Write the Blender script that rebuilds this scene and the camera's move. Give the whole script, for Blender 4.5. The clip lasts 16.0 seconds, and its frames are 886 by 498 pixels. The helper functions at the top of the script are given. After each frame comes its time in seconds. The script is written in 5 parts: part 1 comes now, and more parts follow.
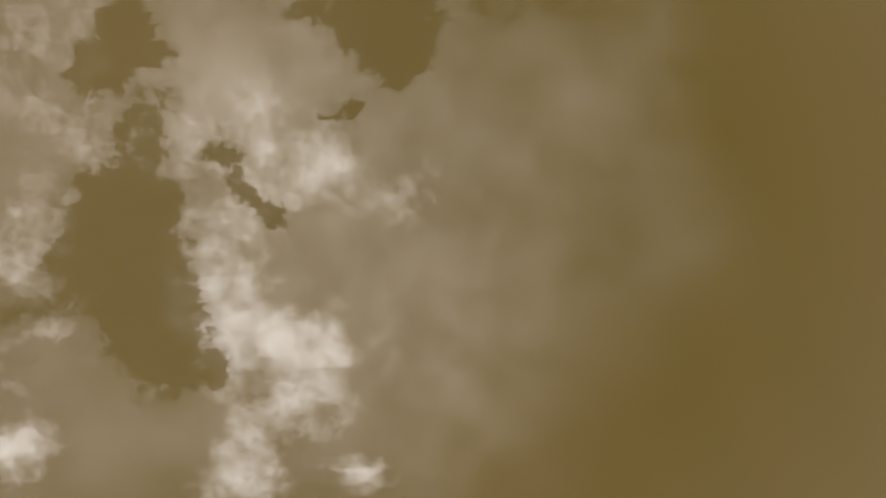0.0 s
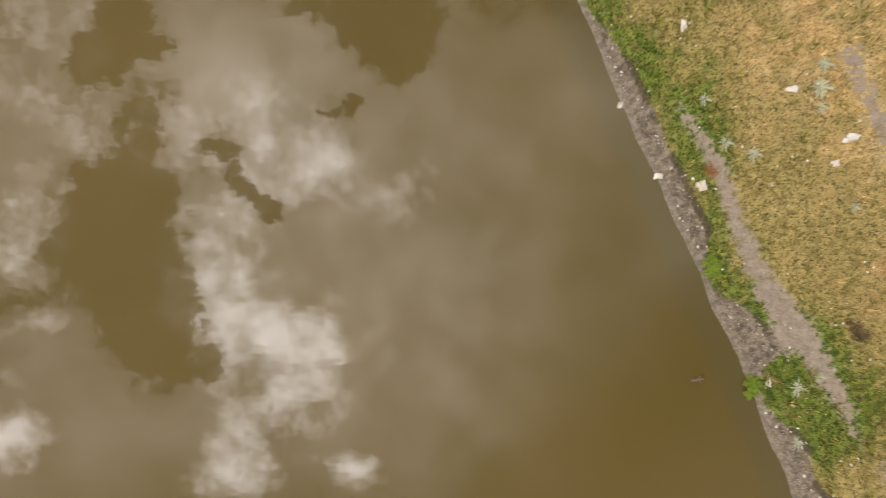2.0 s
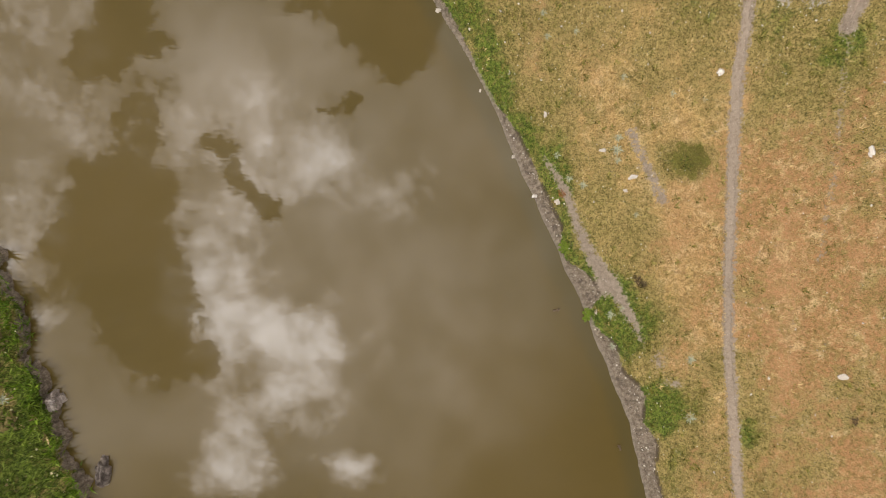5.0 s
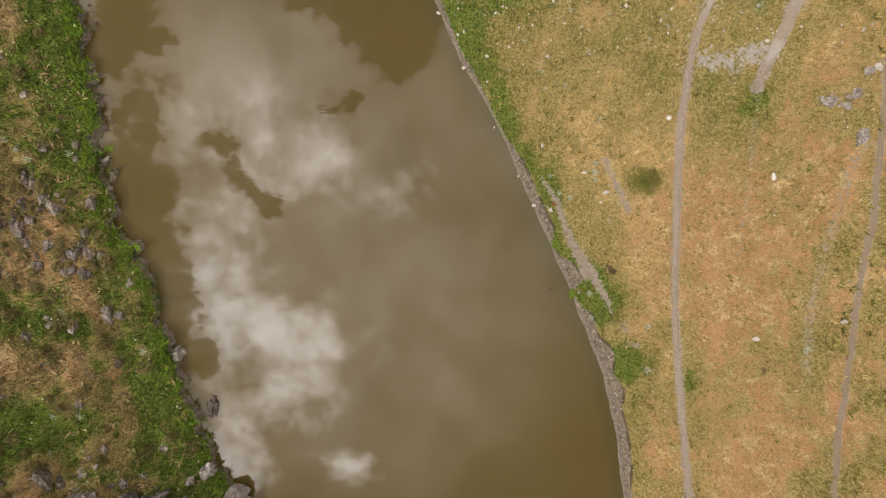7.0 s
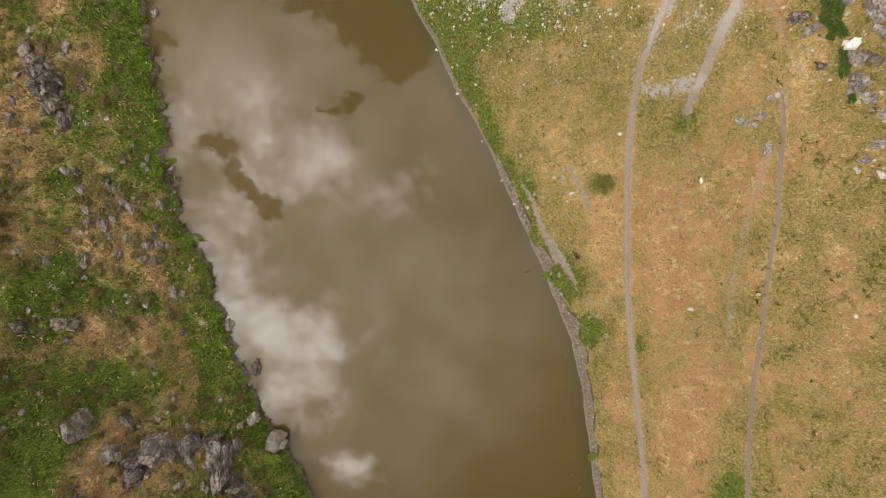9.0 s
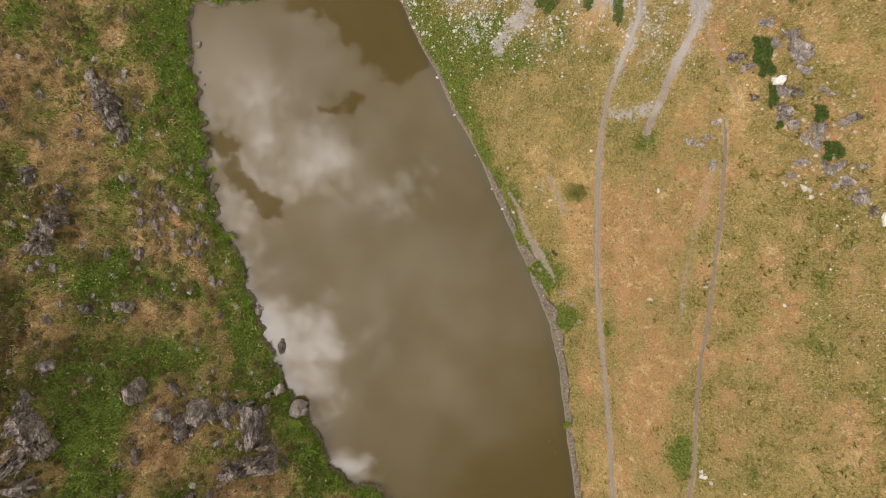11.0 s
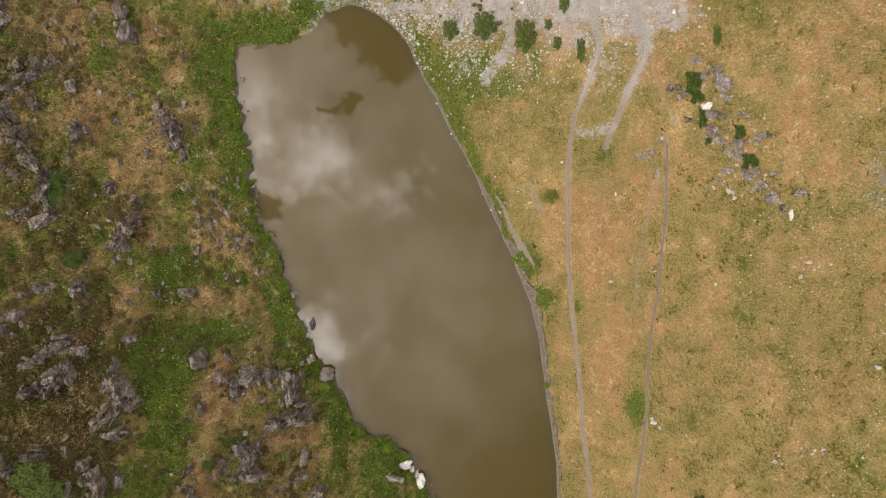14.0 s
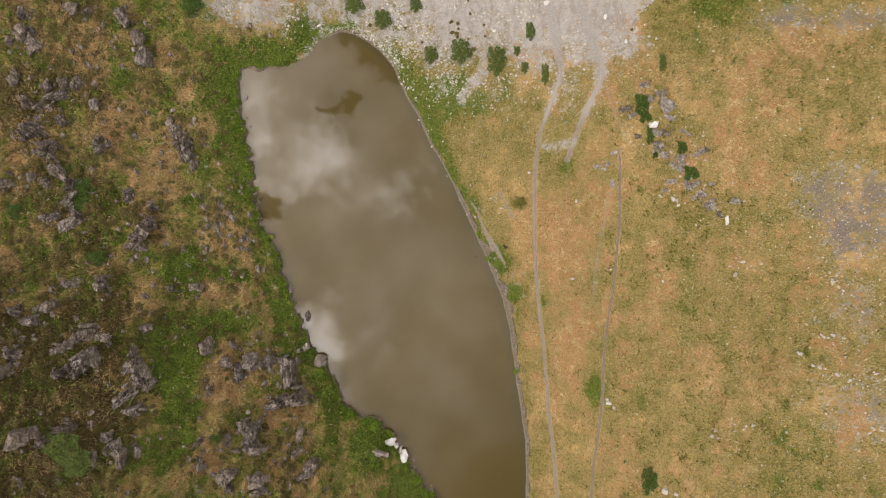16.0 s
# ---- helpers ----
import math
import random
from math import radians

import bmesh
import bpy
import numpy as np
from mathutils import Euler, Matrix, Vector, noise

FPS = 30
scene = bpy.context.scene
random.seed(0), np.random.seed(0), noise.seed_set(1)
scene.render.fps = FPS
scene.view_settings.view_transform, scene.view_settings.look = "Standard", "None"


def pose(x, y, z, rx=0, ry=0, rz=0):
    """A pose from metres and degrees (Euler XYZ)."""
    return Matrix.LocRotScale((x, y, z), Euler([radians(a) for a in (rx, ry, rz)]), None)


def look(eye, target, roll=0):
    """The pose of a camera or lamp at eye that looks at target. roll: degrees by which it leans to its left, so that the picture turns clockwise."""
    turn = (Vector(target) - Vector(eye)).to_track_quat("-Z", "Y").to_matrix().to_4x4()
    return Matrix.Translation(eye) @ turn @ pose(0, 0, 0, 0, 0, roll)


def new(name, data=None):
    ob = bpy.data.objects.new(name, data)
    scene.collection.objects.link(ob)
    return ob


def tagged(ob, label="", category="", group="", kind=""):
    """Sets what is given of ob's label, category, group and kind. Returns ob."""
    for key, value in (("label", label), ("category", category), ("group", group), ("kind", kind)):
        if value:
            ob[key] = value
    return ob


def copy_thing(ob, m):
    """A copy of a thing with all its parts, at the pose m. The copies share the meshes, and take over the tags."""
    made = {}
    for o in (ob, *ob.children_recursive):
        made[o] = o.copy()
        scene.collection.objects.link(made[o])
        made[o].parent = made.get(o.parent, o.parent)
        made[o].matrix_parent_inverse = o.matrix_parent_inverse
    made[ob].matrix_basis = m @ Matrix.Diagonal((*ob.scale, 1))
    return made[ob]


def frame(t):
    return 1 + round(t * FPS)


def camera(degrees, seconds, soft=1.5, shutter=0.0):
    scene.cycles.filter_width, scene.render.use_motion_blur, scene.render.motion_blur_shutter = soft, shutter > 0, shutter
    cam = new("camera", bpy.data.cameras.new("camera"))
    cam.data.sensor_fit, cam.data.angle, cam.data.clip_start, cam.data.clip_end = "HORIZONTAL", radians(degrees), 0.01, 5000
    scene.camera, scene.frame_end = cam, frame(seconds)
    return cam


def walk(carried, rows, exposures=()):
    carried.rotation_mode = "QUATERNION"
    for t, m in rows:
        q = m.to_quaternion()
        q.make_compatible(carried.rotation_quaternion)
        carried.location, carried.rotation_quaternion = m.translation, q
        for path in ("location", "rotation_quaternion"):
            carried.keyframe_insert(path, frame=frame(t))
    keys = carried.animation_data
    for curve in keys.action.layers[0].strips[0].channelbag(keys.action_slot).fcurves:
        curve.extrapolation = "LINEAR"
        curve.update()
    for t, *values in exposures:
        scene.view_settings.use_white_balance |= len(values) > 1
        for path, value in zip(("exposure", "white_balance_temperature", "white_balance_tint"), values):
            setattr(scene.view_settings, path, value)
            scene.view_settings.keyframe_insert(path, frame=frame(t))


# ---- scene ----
cam = camera(68.0, 16.0, 1.0, 0.4)
PATH = [
    (0.0, pose(-1.492, -0.047, 5.735, -1.730, -0.911, -1.900)),
    (0.5, pose(-1.047, -0.043, 7.101, -1.799, -1.036, -2.100)),
    (1.0, pose(-0.601, -0.039, 8.466, -1.870, -1.172, -1.950)),
    (1.5, pose(-0.126, -0.024, 9.854, -1.915, -1.180, -1.780)),
    (2.0, pose(0.431, -0.012, 11.160, -1.931, -1.185, -0.832)),
    (2.5, pose(1.147, 0.116, 12.542, -2.039, -1.237, -0.018)),
    (3.0, pose(1.753, 0.047, 13.983, -2.029, -1.290, -0.730)),
    (3.5, pose(1.847, -0.042, 15.306, -2.025, -1.347, -0.589)),
    (4.0, pose(1.762, -0.086, 16.813, -2.027, -1.324, -0.755)),
    (6.5, pose(0.063, -0.019, 25.200, -2.077, -1.231, 0.024)),
    (7.0, pose(0.000, -0.000, 27.000, -2.107, -1.273, -0.000)),
    (7.5, pose(-0.048, -0.025, 28.670, -2.088, -1.264, -0.049)),
    (8.0, pose(-0.063, -0.114, 30.217, -2.088, -1.266, -0.100)),
    (8.5, pose(-0.039, -0.239, 31.800, -2.075, -1.261, -0.376)),
    (9.0, pose(-0.053, -0.266, 33.550, -2.055, -1.263, -0.317)),
    (11.5, pose(-0.104, -0.202, 40.853, -2.042, -1.266, 0.198)),
    (12.0, pose(-0.137, -0.202, 42.363, -2.071, -1.267, 0.052)),
    (12.5, pose(-0.181, -0.258, 43.883, -2.077, -1.285, -0.223)),
    (13.0, pose(-0.200, -0.237, 45.394, -2.085, -1.270, -0.272)),
    (13.5, pose(-0.205, -0.219, 46.899, -2.103, -1.274, -0.357)),
    (14.0, pose(-0.294, -0.269, 48.366, -2.089, -1.287, -0.498)),
    (14.5, pose(-0.393, -0.299, 49.906, -2.085, -1.296, -0.429)),
    (15.0, pose(-0.264, -0.224, 51.503, -2.079, -1.300, -0.342)),
    (15.5, pose(0.219, -0.121, 52.976, -2.084, -1.297, -0.345)),
    (16.0, pose(1.079, -0.025, 54.315, -2.095, -1.332, -0.364)),
]
walk(cam, PATH, [(0.0, -0.92), (3.5, -1.09), (9.0, -1.27), (16.0, -1.37)])

# ---- sky and sun: high broken cloud, the sun behind it to the south-west ----
SUN_FROM = Vector((-0.95, -0.50, 1.0)).normalized()
# by their place on a plane one unit overhead: u, v, reach in u and in v, turn in degrees, weight
# holes with torn edges, sunlit billows, and the thin veil that joins them
CLOUD_HOLES = [(-0.46, 0.041, 0.09, 0.086, 0, 0.9), (-0.474, -0.036, 0.103, 0.082, 0, 0.9), (-0.429, -0.127, 0.079, 0.112, 12, 0.9), (-0.369, -0.201, 0.053, 0.036, 0, 0.8), (-0.439, 0.15, 0.036, 0.06, 0, 0.8), (-0.446, 0.31, 0.047, 0.047, 0, 1), (-0.483, 0.258, 0.045, 0.041, 0, 1), (-0.403, 0.28, 0.034, 0.022, -20, 0.9), (-0.417, 0.209, 0.041, 0.029, 0, 0.7), (-0.316, 0.12, 0.036, 0.019, -15, 0.85), (-0.284, 0.077, 0.015, 0.034, 30, 0.8), (-0.247, 0.039, 0.031, 0.019, -20, 0.82), (-0.351, 0.083, 0.029, 0.012, 0, 0.6), (-0.061, 0.321, 0.079, 0.065, 0, 1), (-0.041, 0.257, 0.041, 0.036, 0, 1), (-0.166, 0.337, 0.06, 0.024, 0, 0.8)]
SMALL_HOLES = [(-0.113, 0.186, 0.019, 0.013, 30, 0.9), (-0.147, 0.168, 0.022, 0.01, 10, 0.8), (-0.603, 0.237, 0.028, 0.019, 0, 0.6), (-0.611, -0.101, 0.065, 0.024, 5, 0.75), (-0.556, 0.123, 0.026, 0.012, 0, 0.5), (-0.28, -0.212, 0.043, 0.033, 0, 0.6), (-0.333, -0.071, 0.026, 0.021, 0, 0.55), (-0.153, 0.175, 0.017, 0.026, 0, 0.5), (-0.291, -0.027, 0.024, 0.012, 0, 0.5), (0.17, 0.337, 0.129, 0.028, 0, 0.7), (-0.244, -0.309, 0.019, 0.01, 0, 0.5), (-0.359, 0.233, 0.022, 0.014, 0, 0.5), (-0.635, -0.173, 0.034, 0.014, 0, 0.5), (-0.383, 0.009, 0.021, 0.034, 0, 0.6), (-0.546, -0.021, 0.034, 0.043, 0, 0.8)]
CLOUD_LIT = [(-0.581, 0.307, 0.146, 0.112, 0, 0.32), (-0.525, 0.16, 0.103, 0.065, 0, 0.36), (-0.616, -0.02, 0.095, 0.082, 0, 0.52), (-0.558, 0.06, 0.065, 0.052, 0, 0.26), (-0.658, -0.315, 0.086, 0.047, 15, 1.1), (-0.641, -0.207, 0.06, 0.043, 0, 0.25), (-0.6, -0.135, 0.077, 0.022, 10, 0.36), (-0.277, 0.164, 0.12, 0.103, 0, 0.34), (-0.237, 0.087, 0.069, 0.077, 0, 0.34), (-0.371, 0.132, 0.069, 0.056, 0, 0.26), (-0.149, 0.104, 0.05, 0.071, 0, 0.5), (-0.039, 0.062, 0.056, 0.056, 0, 0.32), (-0.135, 0.06, 0.086, 0.043, 0, 0.16), (-0.329, -0.013, 0.095, 0.077, 0, 0.5), (-0.353, -0.098, 0.069, 0.082, 0, 0.52)]
CLOUD_FRINGE = [(-0.311, -0.129, 0.077, 0.065, 0, 0.42), (-0.244, -0.157, 0.095, 0.05, -8, 0.62), (-0.202, -0.206, 0.065, 0.06, 0, 0.42), (-0.213, -0.258, 0.073, 0.041, 0, 0.52), (-0.327, -0.211, 0.039, 0.047, 0, 0.46), (-0.287, -0.312, 0.065, 0.065, 0, 0.66), (-0.315, -0.386, 0.077, 0.069, 0, 0.5), (-0.129, -0.371, 0.048, 0.038, 0, 0.72), (-0.176, -0.176, 0.146, 0.12, 0, 0.24), (-0.409, -0.231, 0.031, 0.017, 0, 0.4), (-0.197, -0.306, 0.052, 0.017, 0, 0.25)]
CLOUD_VEIL = [(-0.361, 0.178, 0.817, 0.688, 0, 0.36), (-0.283, 0.236, 0.284, 0.189, 0, 0.2), (-0.548, -0.314, 0.361, 0.224, 0, 0.13), (-0.173, -0.064, 0.37, 0.447, 0, 0.18), (0.201, 0.169, 0.224, 0.172, 0, 0.13), (0.373, 0.019, 0.146, 0.12, 0, 0.1), (0.349, 0.285, 0.077, 0.12, 0, 0.09), (0.416, -0.086, 0.155, 0.112, 0, 0.06), (0.162, -0.158, 0.284, 0.172, 0, 0.06), (0.007, 0.324, 0.069, 0.138, 0, 0.1), (-0.042, -0.337, 0.327, 0.232, 0, 0.13), (0.084, -0.139, 0.275, 0.224, 0, 0.05), (-0.134, -0.203, 0.284, 0.275, 0, 0.07), (0.138, -0.036, 0.327, 0.275, 0, 0.02)]

world = bpy.data.worlds.new("broken_cloud")
scene.world = world
world.use_nodes = True
wn, wl = world.node_tree.nodes, world.node_tree.links
wn.clear()


def wmath(op, a, b=None, c=None):
    n = wn.new("ShaderNodeMath")
    n.operation = op
    for k, v in enumerate((a, b, c)):
        if v is None:
            continue
        if isinstance(v, (int, float)):
            n.inputs[k].default_value = v
        else:
            wl.new(v, n.inputs[k])
    return n.outputs[0]


way = wn.new("ShaderNodeTexCoord").outputs["Generated"]
split = wn.new("ShaderNodeSeparateXYZ")
wl.new(way, split.inputs[0])
up = wmath("MAXIMUM", split.outputs[2], 0.06)
plane = wn.new("ShaderNodeCombineXYZ")
wl.new(wmath("DIVIDE", split.outputs[0], up), plane.inputs[0])
wl.new(wmath("DIVIDE", split.outputs[1], up), plane.inputs[1])


def wnoise(scale, detail, rough, vector):
    n = wn.new("ShaderNodeTexNoise")
    n.inputs["Scale"].default_value, n.inputs["Detail"].default_value, n.inputs["Roughness"].default_value = scale, detail, rough
    wl.new(vector, n.inputs["Vector"])
    return n


def wbend(vector, scale, detail, amount):
    n = wnoise(scale, detail, 0.6, vector)
    shift = wn.new("ShaderNodeVectorMath")
    shift.operation = "MULTIPLY_ADD"
    wl.new(n.outputs["Color"], shift.inputs[0])
    shift.inputs[1].default_value = (amount, amount, 0)
    back = wn.new("ShaderNodeVectorMath")
    back.operation = "SUBTRACT"
    back.inputs[1].default_value = (amount / 2, amount / 2, 0)
    wl.new(vector, shift.inputs[2])
    wl.new(shift.outputs[0], back.inputs[0])
    return back.outputs[0]


def wstep(value, low, high):
    n = wn.new("ShaderNodeMapRange")
    n.interpolation_type = "SMOOTHSTEP"
    wl.new(value, n.inputs["Value"])
    n.inputs["From Min"].default_value, n.inputs["From Max"].default_value = low, high
    return n.outputs["Result"]


def wball(vector, u, v, ru, rv, turn):
    """One in the middle of an ellipse, falling to nothing at its edge."""
    place = wn.new("ShaderNodeMapping")
    place.vector_type = "TEXTURE"
    place.inputs["Location"].default_value = (u, v, 0)
    place.inputs["Rotation"].default_value = (0, 0, radians(turn))
    place.inputs["Scale"].default_value = (ru, rv, 1)
    wl.new(vector, place.inputs["Vector"])
    ball = wn.new("ShaderNodeTexGradient")
    ball.gradient_type = "SPHERICAL"
    wl.new(place.outputs[0], ball.inputs[0])
    return ball.outputs["Fac"]


swirl = wbend(plane.outputs[0], 6.0, 2.0, 0.05)
torn = wbend(wbend(swirl, 20.0, 3.0, 0.07), 70.0, 5.0, 0.04)
soft = wbend(wbend(swirl, 12.0, 3.0, 0.07), 50.0, 4.0, 0.03)
hole = 0.0
for u, v, ru, rv, turn, weight in CLOUD_HOLES + SMALL_HOLES:
    hole = wmath("MAXIMUM", wmath("MULTIPLY", wmath("MINIMUM", wball(torn, u, v, 2 * ru, 2 * rv, turn), 0.62), weight), hole)
lit, veil = 0.0, 0.0
for u, v, ru, rv, turn, weight in CLOUD_LIT + CLOUD_FRINGE:
    lit = wmath("MULTIPLY_ADD", wball(soft, u, v, ru * 1.3, rv * 1.3, turn), weight, lit)
for u, v, ru, rv, turn, weight in CLOUD_VEIL:
    veil = wmath("MULTIPLY_ADD", wball(soft, u, v, ru, rv, turn), weight, veil)
billow = wnoise(17.0, 10.0, 0.70, plane.outputs[0]).outputs["Fac"]
gauze = wnoise(8.0, 5.0, 0.55, plane.outputs[0]).outputs["Fac"]
curl = wnoise(60.0, 6.0, 0.66, plane.outputs[0]).outputs["Fac"]
ragged = wmath("MULTIPLY_ADD", wnoise(26.0, 9.0, 0.72, plane.outputs[0]).outputs["Fac"], 0.62, wmath("SUBTRACT", hole, 0.31))
tear = wmath("MULTIPLY_ADD", wstep(ragged, 0.41, 0.47), 0.45, wmath("MULTIPLY", wstep(ragged, 0.18, 0.56), 0.55))
# away from overhead the cloud goes on by noise alone
wide = wnoise(0.9, 4.0, 0.55, plane.outputs[0]).outputs["Fac"]
far = wmath("SUBTRACT", 1.0, wmath("SMOOTH_MIN", 1.0, wmath("MAXIMUM", wmath("MULTIPLY_ADD", split.outputs[2], 5.0, -3.55), 0.0), 0.1))
rolled = wmath("MULTIPLY_ADD", billow, 2.2, wmath("SUBTRACT", lit, 1.1))
dense = wmath("MULTIPLY", wstep(lit, 0.0, 0.16), wmath("MULTIPLY_ADD", wstep(rolled, 0.10, 0.26), wmath("MULTIPLY", lit, 0.32), wmath("MULTIPLY", wstep(rolled, 0.12, 1.0), wmath("MULTIPLY_ADD", curl, 1.3, 0.25))))
thin = wmath("MULTIPLY_ADD", wmath("MULTIPLY", far, wide), 0.20, wmath("MULTIPLY", veil, wmath("MULTIPLY_ADD", wstep(gauze, 0.30, 0.70), 0.6, 0.70)))
kept = wmath("SUBTRACT", 1.0, wmath("MULTIPLY", tear, 0.88))
bright = wmath("MULTIPLY", wmath("ADD", dense, thin), wmath("MULTIPLY", kept, 16.0))

sky = wn.new("ShaderNodeTexSky")
sky.sky_type, sky.sun_disc = "NISHITA", False
sky.sun_elevation = math.asin(SUN_FROM.z)
sky.sun_rotation = math.atan2(SUN_FROM.x, SUN_FROM.y)
clear = wn.new("ShaderNodeBackground")
wl.new(sky.outputs[0], clear.inputs["Color"])
clear.inputs["Strength"].default_value = 0.06
cloud = wn.new("ShaderNodeBackground")
tint = wn.new("ShaderNodeMix")
tint.data_type = "RGBA"
tint.inputs[6].default_value, tint.inputs[7].default_value = (1.0, 0.885, 0.81, 1), (1.0, 0.94, 0.92, 1)
wl.new(dense, tint.inputs[0])
wl.new(tint.outputs[2], cloud.inputs["Color"])
wl.new(bright, cloud.inputs["Strength"])
both = wn.new("ShaderNodeAddShader")
wl.new(clear.outputs[0], both.inputs[0])
wl.new(cloud.outputs[0], both.inputs[1])
wl.new(both.outputs[0], wn.new("ShaderNodeOutputWorld").inputs["Surface"])

lamp = bpy.data.lights.new("sun", "SUN")
lamp.energy, lamp.angle, lamp.color = 3.9, radians(5), (1.0, 0.93, 0.83)
sun = new("sun", lamp)
sun.matrix_world = look((SUN_FROM * 80)[:], (0, 0, 0))


# ---- materials ----
class Mat:
    """A small builder of node materials."""

    def __init__(self, name, rough=0.9):
        self.m = bpy.data.materials.new(name)
        self.m.use_nodes = True
        self.n, self.l = self.m.node_tree.nodes, self.m.node_tree.links
        self.bsdf = self.n["Principled BSDF"]
        self.bsdf.inputs["Roughness"].default_value = rough
        self.bsdf.inputs["Specular IOR Level"].default_value = 0.2
        self.at = self.n.new("ShaderNodeNewGeometry").outputs["Position"]

    def put(self, socket, value):
        if isinstance(value, (int, float)):
            socket.default_value = value
        elif isinstance(value, tuple):
            socket.default_value = (*value, 1) if len(value) == 3 else value
        else:
            self.l.new(value, socket)

    def noise(self, scale, detail=4.0, rough=0.6, vector=None, warp=0.0):
        n = self.n.new("ShaderNodeTexNoise")
        n.inputs["Scale"].default_value, n.inputs["Detail"].default_value, n.inputs["Roughness"].default_value = scale, detail, rough
        n.inputs["Distortion"].default_value = warp
        self.l.new(vector or self.at, n.inputs["Vector"])
        return n.outputs["Fac"]

    def cells(self, scale, feature="F1", out="Distance"):
        n = self.n.new("ShaderNodeTexVoronoi")
        n.feature = feature
        n.inputs["Scale"].default_value = scale
        self.l.new(self.at, n.inputs["Vector"])
        return n.outputs[out]

    def ramp(self, value, a, b):
        n = self.n.new("ShaderNodeMapRange")
        n.interpolation_type = "SMOOTHSTEP"
        self.put(n.inputs["Value"], value)
        n.inputs["From Min"].default_value, n.inputs["From Max"].default_value = a, b
        return n.outputs["Result"]

    def math(self, op, a, b=0.0, c=0.0):
        n = self.n.new("ShaderNodeMath")
        n.operation = op
        for k, v in enumerate((a, b, c)):
            self.put(n.inputs[k], v)
        return n.outputs[0]

    def mix(self, fac, a, b, kind="MIX"):
        n = self.n.new("ShaderNodeMix")
        n.data_type, n.blend_type = "RGBA", kind
        self.put(n.inputs[0], fac)
        self.put(n.inputs[6], a)
        self.put(n.inputs[7], b)
        return n.outputs[2]

    def attr(self, name):
        n = self.n.new("ShaderNodeAttribute")
        n.attribute_name = name
        return n.outputs["Fac"]

    def each(self):
        return self.n.new("ShaderNodeObjectInfo").outputs["Random"]

    def island(self):
        return self.n.new("ShaderNodeNewGeometry").outputs["Random Per Island"]

    def bump(self, height, strength=0.5, distance=0.03):
        n = self.n.new("ShaderNodeBump")
        n.inputs["Strength"].default_value, n.inputs["Distance"].default_value = strength, distance
        self.l.new(height, n.inputs["Height"])
        self.l.new(n.outputs[0], self.bsdf.inputs["Normal"])

    def done(self, color):
        self.put(self.bsdf.inputs["Base Color"], color)
        return self.m


